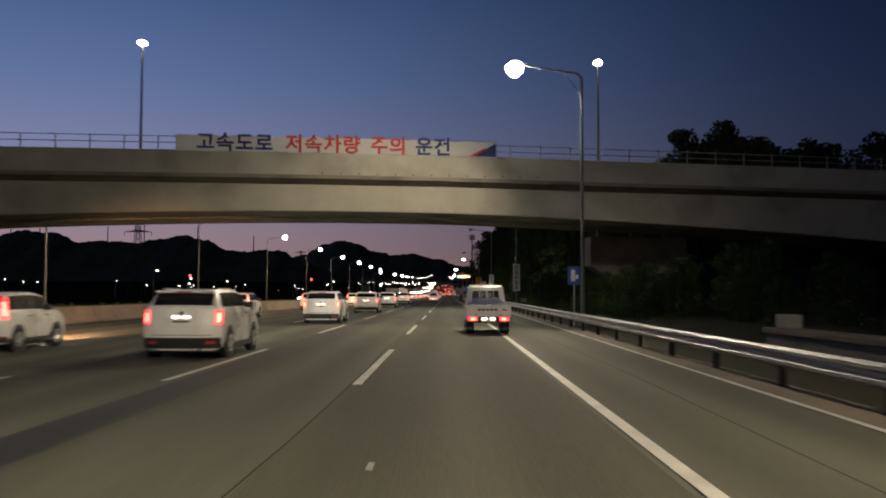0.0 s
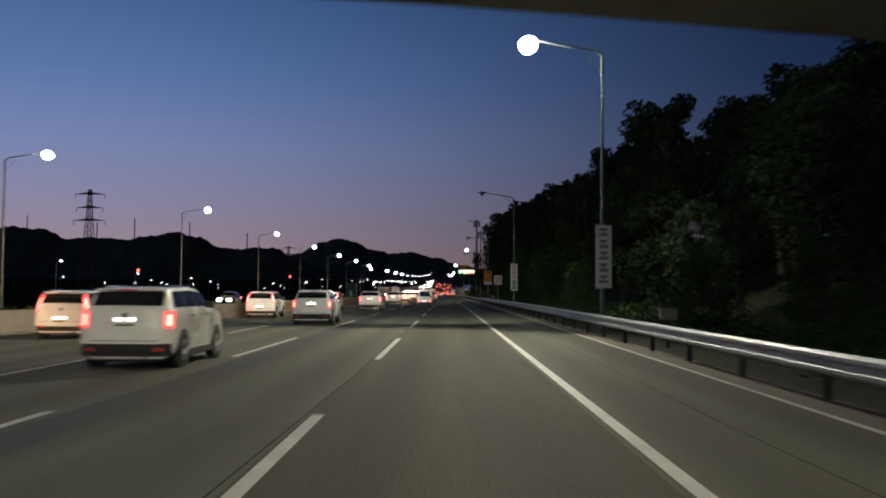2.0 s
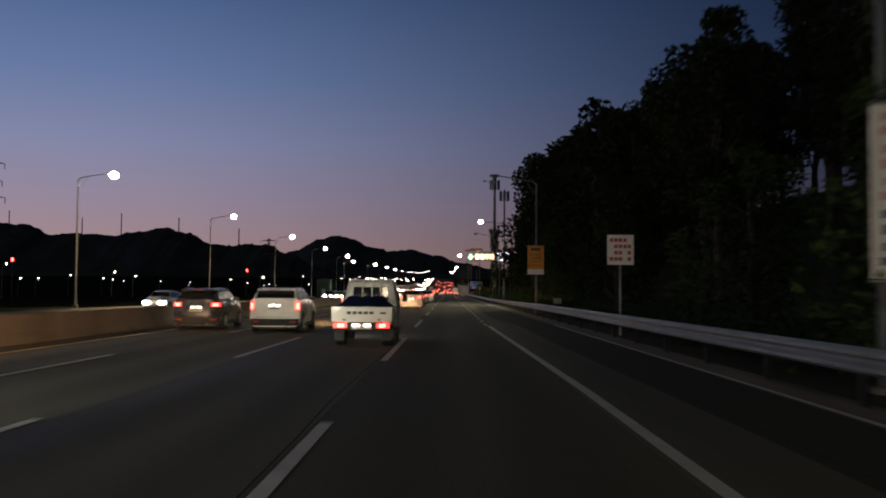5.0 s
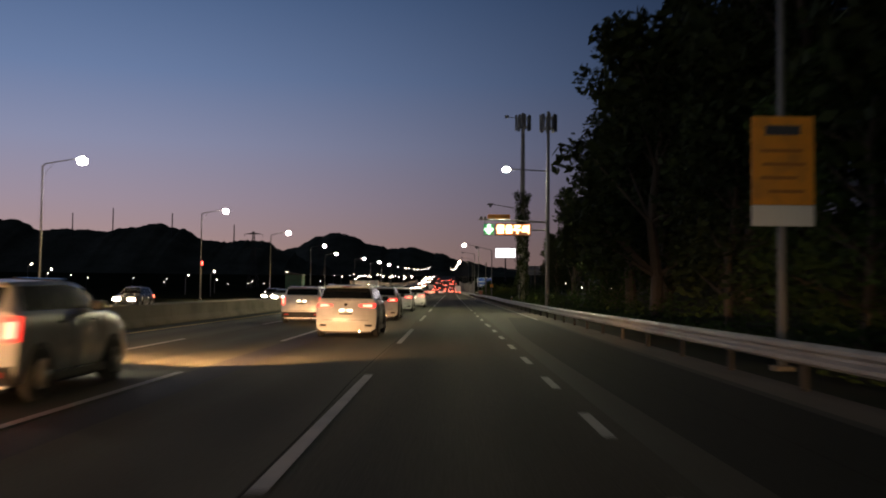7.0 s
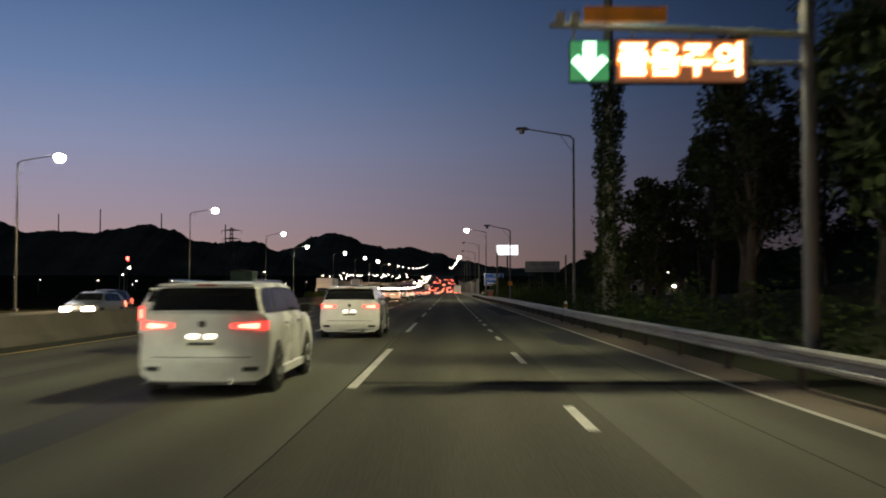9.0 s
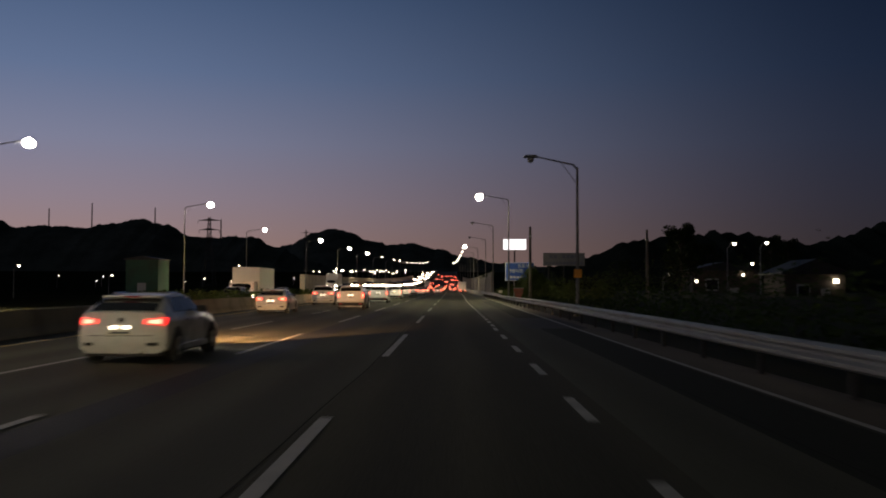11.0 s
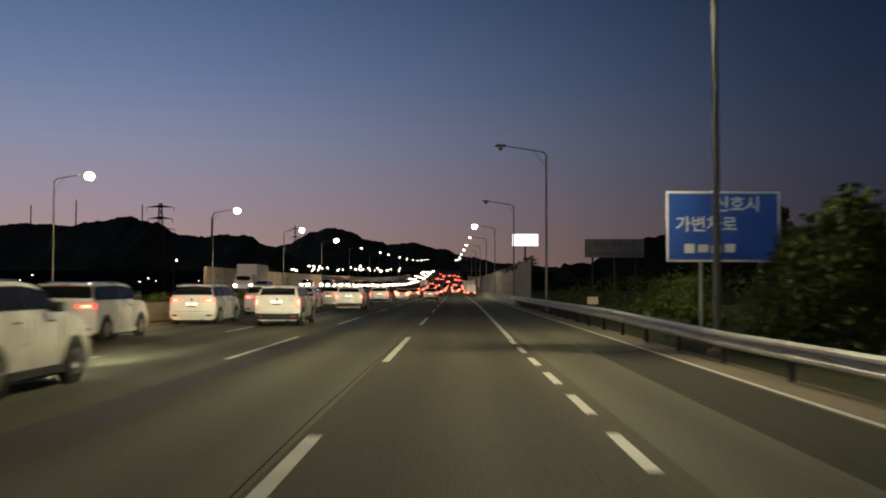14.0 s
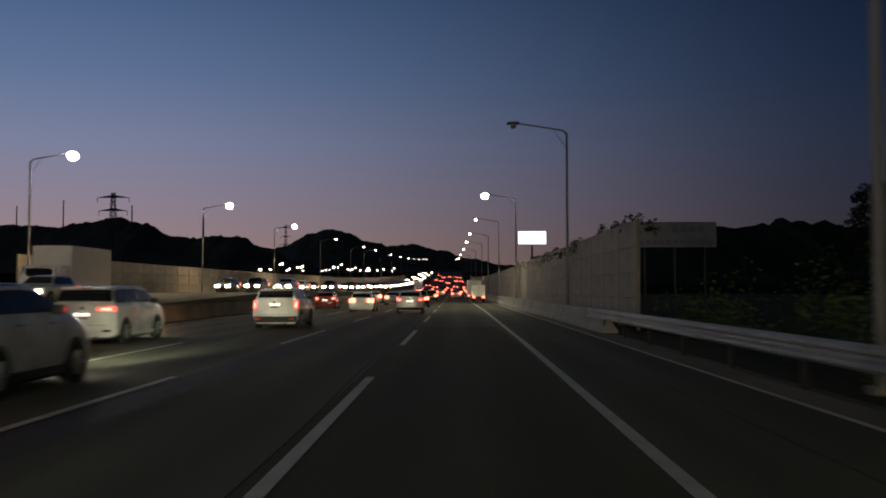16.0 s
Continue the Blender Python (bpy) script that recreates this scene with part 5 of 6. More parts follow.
def car(name, label, L, W, H, belt, paint, tail, category="car", group="cars in traffic", roof_rear=0.35, roof_front=1.75, cowl=0.95, tumble=0.20, hood=0.30, wheel_r=0.36,
        cladding=True, near=True, wheelbase=None, rolling=True, wrap=False, plate_z=None, lean=0.0, black=0.52):
    """A car with its tail at y = 0 and its nose at y = L, drawn out along its length from cross-sections.
    tail: the right tail light as (x0, x1, z0, z1); roof_rear, roof_front: where the roof begins and how far before the nose it ends."""
    t = thing(name, label, category, group=group)
    hw = W / 2
    wb = wheelbase or L * 0.585
    yr = 1.0 if L > 4.5 else 0.78
    yf = yr + wb
    KS = [0.0, roof_rear * 0.85, roof_rear + 0.20, L * 0.45, L - roof_front - 0.45, L - roof_front - 0.15, L - cowl - 0.42, L - cowl * 0.55, L - 0.12, L]
    KZ = [belt + 0.03, H - 0.13, H - 0.035, H, H - 0.03, H - 0.09, belt + 0.03, belt - hood * 0.35, belt - hood, belt - hood - 0.22]

    def crown(q):
        return float(np.interp(q, KS, KZ))

    def tail_y(x, z):
        y = 0.24 * (abs(x) / hw) ** 5
        if z > 0.62:
            y += 0.10 * (min(z, belt) - 0.62) / (belt - 0.62)
        if z < 0.46:
            y += 0.10 * (0.46 - z) / 0.24
        if z > belt:
            q = float(np.interp(z, KZ[:4], KS[:4]))
            y = q + y * max(0.0, 1 - q / 0.6)
        return y

    def placed(x, q, z):
        back = tail_y(x, min(z, belt)) * max(0.0, 1 - q / 0.6)
        nose = (0.38 * (abs(x) / hw) ** 4 + 0.10 * max(0.0, z - 0.55) + 0.3 * max(0.0, 0.4 - z)) * max(0.0, 1 - (L - q) / 0.8)
        return Vector((x, q + back - nose, z))

    def edge(q):
        zt = crown(q)
        zb = min(belt, zt - 0.02)
        g = min(1.0, max(0.0, (zt - belt) / (H - belt)))
        return zt, zb, hw - 0.105 - tumble * g

    def section(q):
        zt, zb, xe = edge(q)
        p = [(hw - 0.18, 0.21), (hw - 0.06, 0.28), (hw - 0.006, 0.44), (hw, 0.62), (hw - 0.008, 0.62 + (zb - 0.62) * 0.5), (hw - 0.03, zb - 0.07), (hw - 0.085, zb + 0.010)]
        p += [(hw - 0.09 + (xe - hw + 0.09) * f, zb + 0.012 + (zt - zb - 0.012) * f * 0.93) for f in (0.45, 0.87)]
        p += [(xe - 0.035, zb + (zt - zb) * 0.965), (xe * 0.62, zt - 0.008), (xe * 0.25, zt)]
        return p

    qs = sorted({round(v, 3) for v in KS + [0.12, 0.25, 0.42, yr - 0.5, yr + 0.5, L * 0.5, L - cowl - 0.2, L - 0.6, L - 0.3, L - 0.04]})
    bm = bmesh.new()
    rings = []
    for q in qs:
        p = section(q)
        full = p + [(-x, z) for x, z in p[::-1]]
        rings.append([bm.verts.new(placed(x, q, z)) for x, z in full])
    loft(bm, rings, False, False)
    n = len(rings[0])
    for ring, q in ((rings[0], 0.0), (rings[-1], L)):
        p = section(q)
        prev = None
        for k, (x, z) in enumerate(p):
            row = [ring[k]] + [bm.verts.new(placed(x * f, q, z)) for f in (0.72, 0.36, -0.36, -0.72)] + [ring[n - 1 - k]]
            if prev:
                for i in range(5):
                    bm.faces.new((prev[i], prev[i + 1], row[i + 1], row[i]))
            prev = row
    part("body", bm, paint, t, smooth=True)

    def sheet(fn, nu, nv, off):
        """A curved sheet laid on the shell: fn(u, v) for u, v from 0 to 1, moved out by off."""
        bm = bmesh.new()
        g = [[bm.verts.new(fn(i / nu, j / nv) + Vector(off)) for i in range(nu + 1)] for j in range(nv + 1)]
        for j in range(nv):
            for i in range(nu):
                bm.faces.new((g[j][i], g[j][i + 1], g[j + 1][i + 1], g[j + 1][i]))
        return bm

    def on_top(q, u):
        zt, zb, xe = edge(q)
        return placed(u * (xe - 0.02), q, zt - 0.012 * u * u)

    def on_side(q, f, sd):
        zt, zb, xe = edge(q)
        return placed(sd * (hw - 0.09 + (xe - hw + 0.09) * f), q, zb + 0.012 + (zt - zb - 0.012) * f * 0.93)
    q0, q1 = roof_rear * 0.10, roof_rear * 0.84
    wide = 0.995 if wrap else 0.95
    part("rear_window", sheet(lambda u, v: on_top(q0 + (q1 - q0) * v, (2 * u - 1) * (wide - (0.0 if wrap else 0.05 * (1 - v)))), 8, 4, (0, -0.012, 0.012)), CAR_GLASS, t, smooth=True)
    q2, q3 = L - roof_front - 0.16, L - cowl - 0.48
    part("windscreen", sheet(lambda u, v: on_top(q2 + (q3 - q2) * v, (2 * u - 1) * 0.93), 8, 4, (0, 0.012, 0.012)), CAR_GLASS, t, smooth=True)
    sa, sb = (roof_rear * 0.35 if wrap else roof_rear * 0.85 + 0.16), L - cowl - 0.62
    for sd in (-1, 1):
        part("window_frame", sheet(lambda u, v: on_side(sa + (sb - sa) * u + (0.10 * v if not wrap else 0.05 * v) * (1 - u), 0.03 + 0.86 * v, sd), 14, 3, (sd * 0.005, 0, 0)), PLASTIC, t, smooth=True)
        for u0, u1 in ((0.02, 0.29), (0.31, 0.62), (0.64, 0.98)):
            part("side_window", sheet(lambda u, v: on_side(sa + (sb - sa) * (u0 + (u1 - u0) * u) + 0.08 * v * (1 - u0) ** 2, 0.08 + 0.78 * v, sd), 6, 3, (sd * 0.010, 0, 0)), CAR_GLASS, t, smooth=True)

    def tail_panel(x0, x1, z0, z1, out, depth=0.05, nx=6, nz=3, tilt=0.0, taper=0.0):
        """A panel that follows the tail, standing out by out; tilt leans its sides inwards, taper narrows its inner end."""
        bm = bmesh.new()
        faces = []
        for d in (-out, depth):
            g = []
            for j in range(nz + 1):
                z = z0 + (z1 - z0) * j / nz
                row = []
                for i in range(nx + 1):
                    x = x0 + (x1 - x0) * i / nx
                    zz = (z0 + z1) / 2 + (z - (z0 + z1) / 2) * (1 - taper * (1 - i / nx))
                    xx = x - tilt * (z - z0)
                    row.append(bm.verts.new((xx, tail_y(xx, zz) + d, zz)))
                g.append(row)
            faces.append(g)
        a, b = faces
        for j in range(nz):
            for i in range(nx):
                bm.faces.new((a[j][i], a[j][i + 1], a[j + 1][i + 1], a[j + 1][i]))
                bm.faces.new((b[j][i], b[j + 1][i], b[j + 1][i + 1], b[j][i + 1]))
        for j in range(nz):
            for i in (0, nx):
                bm.faces.new((a[j][i], a[j + 1][i], b[j + 1][i], b[j][i]))
        for i in range(nx):
            for j in (0, nz):
                bm.faces.new((a[j][i], a[j][i + 1], b[j][i + 1], b[j][i]))
        return bm

    def mirrored(bm, sd):
        for v in bm.verts:
            v.co.x *= sd
        return bm
    if near:
        xs = hw - 0.12 - tumble
        part("spoiler", box(-xs, xs, roof_rear * 0.85 - 0.10, roof_rear + 0.2, H - 0.105, H - 0.055, 0.02), paint, t)
        part("high_brake_lamp", box(-0.16, 0.16, roof_rear * 0.85 - 0.108, roof_rear * 0.85 - 0.09, H - 0.095, H - 0.07), RED_INK, t)
        for sd in (-1, 1):
            ym = L - cowl - 0.95
            xm = sd * (hw + 0.06)
            part("mirror", box(xm - 0.11, xm + 0.11, ym - 0.08, ym + 0.09, belt - 0.01, belt + 0.15, 0.04), PLASTIC, t)
            for u in (0.34, 0.58):
                yh = L * u
                part("door_handle", box(sd * (hw - 0.02) - 0.012, sd * (hw - 0.02) + 0.02, yh, yh + 0.20, belt - 0.17, belt - 0.135, 0.008), CHROME if cladding else PLASTIC, t)
            for u in (0.42, 0.80):
                part("door_seam", box(sd * (hw - 0.004) - 0.004, sd * (hw - 0.004) + 0.004, yr + wb * u, yr + wb * u + 0.012, 0.34, belt - 0.10), PLASTIC, t)
            part("sill", box(sd * (hw - 0.03) - 0.05, sd * (hw - 0.03) + 0.05, yr + 0.42, yf - 0.42, 0.22, 0.36, 0.02), PLASTIC if cladding else paint, t)
            xr = edge(L * 0.45)[2] - 0.05
            part("roof_rail", tube((sd * xr, roof_rear + 0.35, H - 0.005), (sd * xr, L - roof_front - 0.75, H - 0.005), 0.02, 0.02, 8), CHROME, t)
    for sd in (-1, 1) if rolling else ():
        for y in (yr, yf):
            part("wheel_arch", tube((sd * (hw - 0.06), y, wheel_r + 0.01), (sd * (hw + 0.008), y, wheel_r + 0.01), wheel_r + 0.085, wheel_r + 0.075, 22), PLASTIC, t)
            wheel(t, sd * (hw + 0.024), y, wheel_r, 0.22, sd)
    # tail
    x0, x1, q0, q1 = tail
    for sd in (-1, 1):
        lt = part("tail_light", mirrored(tail_panel(x0, x1, q0, q1, 0.014, tilt=lean, taper=0.45 if x1 - x0 > 0.4 else 0.0), sd), TAIL, t, smooth=True)
        if near:
            w, h = x1 - x0, q1 - q0
            part("lamp_core", mirrored(tail_panel(x0 + w * 0.22, x1 - w * 0.22, q0 + h * 0.14, q1 - h * 0.20, 0.020, 0.0, tilt=lean, taper=0.45 if w > 0.4 else 0.0), sd), TAIL_CORE, lt, smooth=True)
    if cladding:
        part("rear_bumper", tail_panel(-hw + 0.03, hw - 0.03, 0.26, black, 0.022, nx=14), PLASTIC, t, smooth=True)
    else:
        part("rear_bumper", tail_panel(-hw + 0.03, hw - 0.03, 0.30, 0.52, 0.030, nx=14), paint, t, smooth=True)
    pz = plate_z or belt - 0.25
    part("number_plate", tail_panel(-0.26, 0.26, pz - 0.13, pz - 0.02, 0.012), PLATE, t)
    if near:
        part("plate_bar", tail_panel(-0.2, 0.2, pz - 0.10, pz - 0.055, 0.016, 0.0), INK, t)
        part("plate_recess", tail_panel(-0.36, 0.36, pz - 0.16, pz + 0.09, 0.004), paint, t)
        for x in (-0.13, 0.13):
            part("plate_lamp", tail_panel(x - 0.075, x + 0.075, pz + 0.005, pz + 0.065, 0.018), PLATE_LAMP, t)
        part("badge", tube((0, tail_y(0, belt - 0.12) - 0.012, belt - 0.12), (0, tail_y(0, belt - 0.12) + 0.04, belt - 0.12), 0.055, 0.055, 14), CHROME if cladding else PLASTIC, t)
        for sd in (-1, 1):
            part("reflector", mirrored(tail_panel(hw - 0.36, hw - 0.14, 0.37, 0.44, 0.036, 0.0), sd), RED_INK if cladding else PLASTIC, t)
        part("tailgate_seam", tail_panel(-hw + 0.24, hw - 0.24, 0.575, 0.588, 0.004, 0.01, nz=1), PLASTIC, t)
        part("underbody", box(-hw + 0.22, hw - 0.22, 0.35, L - 0.4, 0.14, 0.30), PLASTIC, t)
        part("exhaust", tube((0.45, 0.04, 0.22), (0.45, 0.4, 0.22), 0.04, 0.04, 8), CHROME, t)
    for sd in (-1, 1):
        xa, xb = sorted((sd * (hw - 0.52), sd * (hw - 0.24)))
        part("headlight", box(xa, xb, L - 0.20, L - 0.025, 0.60, 0.72, 0.02), HEAD, t)
    return t


suv_a = car("white_suv", "white sport utility car with red tail lights and black bumper", 4.81, 1.90, 1.70, 1.22, WHITE_CAR, (0.795, 0.945, 0.84, 1.18), roof_rear=0.50, tumble=0.13, plate_z=0.98, hood=0.26)
suv_a.matrix_basis = pose(-6.65, 48.4, 0)
SUVS = [(-6.4, 22.2), (-6.5, 73.0), (-6.6, 99.6), (-6.6, 134.0), (-6.7, 170.0), (-6.8, 201.0), (-6.9, 231.5), (-6.8, 264.0), (-7.2, 360.5), (-7.4, 388.0), (-7.5, 415.0), (-7.5, 441.5), (-7.5, 468.0)]
for x, y in SUVS:
    copy_thing(suv_a, pose(x, y, 0))
cube = car("boxy_hatchback", "small boxy white hatchback with tall red tail lights", 4.14, 1.80, 1.61, 1.10, WHITE_CAR, (0.745, 0.875, 0.88, 1.46), roof_rear=0.34, tumble=0.12, hood=0.14, roof_front=1.35, cowl=0.75, wheel_r=0.33, wrap=True, lean=0.22, plate_z=0.66, black=0.42)
cube.matrix_basis = pose(-10.9, 140.5, 0)
CUBES = [(-12.5, 24.3), (-13.2, 57.5), (-12.6, 84.5), (-11.3, 110.4)]
for x, y in CUBES:
    copy_thing(cube, pose(x, y, 0))
van = car("white_minivan", "white minivan with wide red tail lights and dark rear glass", 5.12, 1.985, 1.75, 1.20, WHITE_CAR, (0.44, 0.965, 0.99, 1.12), roof_rear=0.46, tumble=0.15, hood=0.26, roof_front=1.5, cowl=0.75, cladding=False, wrap=True, plate_z=0.86)
van.matrix_basis = pose(-3.75, 255.1, 0)
VANS = [(-3.5, 219.3), (-3.75, 236.4), (-3.3, 271.8), (-11.3, 376.0), (-11.3, 402.5), (-11.2, 429.5), (-11.0, 456.5), (-11.3, 415.8), (-11.1, 442.8)]
for x, y in VANS:
    copy_thing(van, pose(x, y, 0))
cross = car("silver_crossover", "silver compact crossover with red tail lights", 4.27, 1.80, 1.60, 1.12, SILVER_CAR, (0.56, 0.89, 0.90, 1.04), roof_rear=0.46, tumble=0.14, wheel_r=0.34, plate_z=0.84, black=0.46)
cross.matrix_basis = pose(-3.0, 492.0, 0)
dark = car("dark_suv", "dark sport utility car with bright red tail lights", 4.6, 1.88, 1.66, 1.15, DARK_CAR, (0.60, 0.93, 0.92, 1.08), roof_rear=0.45, tumble=0.14, plate_z=0.86)
dark.matrix_basis = pose(-10.2, 172.0, 0)
white = car("white_sedan", "white saloon car with red tail lights", 4.8, 1.83, 1.46, 1.02, WHITE_CAR, (0.48, 0.90, 0.80, 0.95), roof_rear=0.95, roof_front=2.0, cowl=1.2, tumble=0.18, cladding=False, wheel_r=0.33, plate_z=0.72)
white.matrix_basis = pose(-6.9, 314.0, 0)
copy_thing(white, pose(-10.9, 350.5, 0))
red = car("red_hatchback", "dark red hatchback with glowing tail lights", 4.1, 1.75, 1.5, 1.04, RED_CAR, (0.55, 0.86, 0.82, 1.02), roof_rear=0.40, tumble=0.14, cladding=False, wheel_r=0.32, plate_z=0.76)
red.matrix_basis = pose(-11.0, 508.0, 0)


# light pickup truck with a covered load
def pickup(at, turn):
    t = thing("cargo_truck", "small white cargo truck with blue tarpaulin over its load", "truck", at=at, turn=turn)
    bm = bmesh.new()
    loft(bm, [ring_rr(bm, -0.83, 0.83, 3.05, 5.02, 0.15, 0.45), ring_rr(bm, -0.86, 0.86, 3.02, 5.10, 0.18, 0.95), ring_rr(bm, -0.84, 0.84, 3.02, 5.02, 0.18, 1.25), ring_rr(bm, -0.74, 0.74, 3.08, 4.62, 0.18, 1.86), ring_rr(bm, -0.58, 0.58, 3.25, 4.4, 0.16, 1.95)])
    part("cab", bm, WHITE_CAR, t, smooth=True)
    part("rear_window", quad_patch(((-0.58, 3.035, 1.30), (0.58, 3.035, 1.30), (0.54, 3.07, 1.72), (-0.54, 3.07, 1.72)), (0, -1, 0)), CAR_GLASS, t)
    part("windscreen", quad_patch(((-0.70, 5.0, 1.28), (0.70, 5.0, 1.28), (0.64, 4.7, 1.80), (-0.64, 4.7, 1.80)), (0, 1, 0.3)), CAR_GLASS, t)
    for sd in (-1, 1):
        part("side_window", quad_patch(((sd * 0.845, 3.3, 1.28), (sd * 0.845, 4.6, 1.28), (sd * 0.765, 4.4, 1.76), (sd * 0.765, 3.35, 1.76)), (sd, 0, 0)), CAR_GLASS, t)
        part("mirror", box(sd * 1.0 - 0.08, sd * 1.0 + 0.08, 4.75, 4.83, 1.25, 1.55, 0.02), PLASTIC, t)
        part("bed_side", box(sd * 0.845 - 0.025, sd * 0.845 + 0.025, 0.06, 2.96, 0.78, 1.14, 0.012), WHITE_CAR, t)
    part("bed_floor", box(-0.86, 0.86, 0.02, 3.0, 0.70, 0.78, 0.01), WHITE_CAR, t)
    gate = part("tailgate", box(-0.87, 0.87, 0.0, 0.05, 0.76, 1.14, 0.015), WHITE_CAR, t)
    for x0, x1 in ((-0.42, -0.30), (-0.26, -0.14), (-0.10, 0.02), (0.06, 0.18), (0.22, 0.34)):
        part("lettering", box(x0, x1, -0.006, 0.0, 0.93, 1.01), INK, gate)
    part("lettering", box(0.52, 0.70, -0.006, 0.0, 0.94, 0.99), INK, gate)
    for x in (-0.5, 0.5):
        part("hinge", box(x - 0.05, x + 0.05, -0.015, 0.06, 0.74, 0.80, 0.01), STEEL, gate)
    bm = bmesh.new()
    gx, gy = 14, 18
    rows = []
    for j in range(gy + 1):
        y = 0.08 + 2.8 * j / gy
        row = []
        for i in range(gx + 1):
            x = -0.83 + 1.66 * i / gx
            e = min(1.0, (1 - abs(x) / 0.83) * 2.2) * min(1.0, j / gy * 6 + 0.15) * min(1.0, (1 - j / gy) * 5)
            z = 1.10 + 0.34 * e * (0.8 + 0.35 * noise.noise(Vector((x * 2.2, y * 1.5, 0.4)))) + 0.03 * noise.noise(Vector((x * 7, y * 7, 2)))
            row.append(bm.verts.new((x, y, z)))
        rows.append(row)
    for j in range(gy):
        for i in range(gx):
            bm.faces.new((rows[j][i], rows[j][i + 1], rows[j + 1][i + 1], rows[j + 1][i]))
    part("tarpaulin", bm, TARP, t, "crumpled blue tarpaulin", smooth=True)
    for x, x2 in ((-0.80, -0.66), (-0.26, -0.24), (0.04, 0.04), (0.34, 0.32), (0.80, 0.66)):
        bm = bm_tube(bmesh.new(), (x, 2.97, 0.8), (x, 2.97, 1.30), 0.02, n=8)
        bm_tube(bm, (x, 2.97, 1.30), (x2, 2.97, 1.93), 0.02, n=8)
        part("guard_bar", bm, WHITE_CAR, t)
    part("guard_rail", tube((-0.80, 2.97, 1.28), (0.80, 2.97, 1.28), 0.022, n=8), WHITE_CAR, t)
    part("guard_rail", tube((-0.68, 2.97, 1.93), (0.68, 2.97, 1.93), 0.028, n=8), WHITE_CAR, t)
    part("chassis", box(-0.40, 0.40, 0.1, 4.7, 0.45, 0.70, 0.02), PLASTIC, t)
    part("rear_bar", box(-0.82, 0.82, 0.02, 0.10, 0.48, 0.68, 0.01), PLASTIC, t)
    for sd in (-1, 1):
        xa, xb = sorted((sd * 0.42, sd * 0.80))
        lt = part("tail_light", box(xa, xb, -0.03, 0.05, 0.54, 0.68, 0.01), TAIL, t)
        ca, cb = sorted((sd * 0.50, sd * 0.68))
        part("lamp_core", box(ca, cb, -0.036, -0.028, 0.56, 0.66), TAIL_CORE, lt)
        wheel(t, sd * 0.83, 1.15, 0.30, 0.3, sd)
        wheel(t, sd * 0.83, 4.35, 0.31, 0.2, sd)
        part("mudguard", box(sd * 0.70 - 0.14, sd * 0.70 + 0.14, 0.62, 0.66, 0.15, 0.5), PLASTIC, t)
        xa, xb = sorted((sd * 0.5, sd * 0.78))
        part("headlight", box(xa, xb, 5.06, 5.12, 0.75, 0.92, 0.02), HEAD, t)
    part("number_plate", box(-0.28, 0.28, -0.02, 0.02, 0.50, 0.66, 0.004), PLATE, t)
    for x in (-0.16, 0.16):
        part("plate_lamp", box(x - 0.10, x + 0.10, -0.035, 0.0, 0.58, 0.655, 0.015), PLATE_LAMP, t)
    return t


cargo = pickup((1.55, 36.0, 0), 0)
copy_thing(cargo, pose(-2.6, 161.5, 0))

# box van on the shoulder lane ahead, and a lorry before it
def box_van(at, turn, L, W, H, name, label):
    t = thing(name, label, "truck", group="lorries in traffic", at=at, turn=turn)
    part("cargo_box", box(-W / 2, W / 2, 0.0, L - 1.9, 0.8, H, 0.04), SIGN_WHITE, t)
    bm = bmesh.new()
    loft(bm, [ring_rr(bm, -W / 2 + 0.06, W / 2 - 0.06, L - 1.85, L, 0.15, 0.45), ring_rr(bm, -W / 2 + 0.04, W / 2 - 0.04, L - 1.85, L + 0.03, 0.18, 1.2), ring_rr(bm, -W / 2 + 0.14, W / 2 - 0.14, L - 1.8, L - 0.35, 0.18, 2.05)])
    part("cab", bm, WHITE_CAR, t, smooth=True)
    part("windscreen", quad_patch(((-W / 2 + 0.15, L - 0.02, 1.25), (W / 2 - 0.15, L - 0.02, 1.25), (W / 2 - 0.22, L - 0.3, 1.9), (-W / 2 + 0.22, L - 0.3, 1.9)), (0, 1, 0.3)), CAR_GLASS, t)
    part("chassis", box(-0.45, 0.45, 0.1, L - 0.4, 0.45, 0.8), PLASTIC, t)
    part("rear_bar", box(-W / 2 + 0.05, W / 2 - 0.05, -0.02, 0.08, 0.45, 0.62, 0.01), PLASTIC, t)
    part("door_seam", box(-0.012, 0.012, -0.008, 0.0, 0.85, H - 0.1), PLASTIC, t)
    for sd in (-1, 1):
        xa, xb = sorted((sd * (W / 2 - 0.42), sd * (W / 2 - 0.08)))
        part("tail_light", box(xa, xb, -0.04, 0.05, 0.62, 0.78, 0.01), TAIL_FAR, t)
        part("headlight", box(xa, xb, L - 0.03, L + 0.04, 0.7, 0.9, 0.02), HEAD, t)
        wheel(t, sd * (W / 2 - 0.02), 1.3, 0.38, 0.3, sd)
        wheel(t, sd * (W / 2 - 0.02), L - 1.0, 0.38, 0.25, sd)
    return t


box_van((3.2, 553.0, 0), 0, 5.2, 1.75, 2.3, "box_van", "small white box van with red tail lights on the shoulder lane")
lorry = box_van((3.3, 585.0, 0), 0, 8.5, 2.4, 3.3, "box_lorry", "tall white box lorry with red tail lights")
facing = copy_thing(lorry, pose(-18.0, 382.5, 0, 0, 0, 180))
tagged(facing, "tall white box lorry driving on the opposite carriageway", group="oncoming lorries")
copy_thing(lorry, pose(-24.5, 492.0, oz(486), 0, 0, 180))
copy_thing(lorry, pose(-10.3, 690.0, rz(690)))


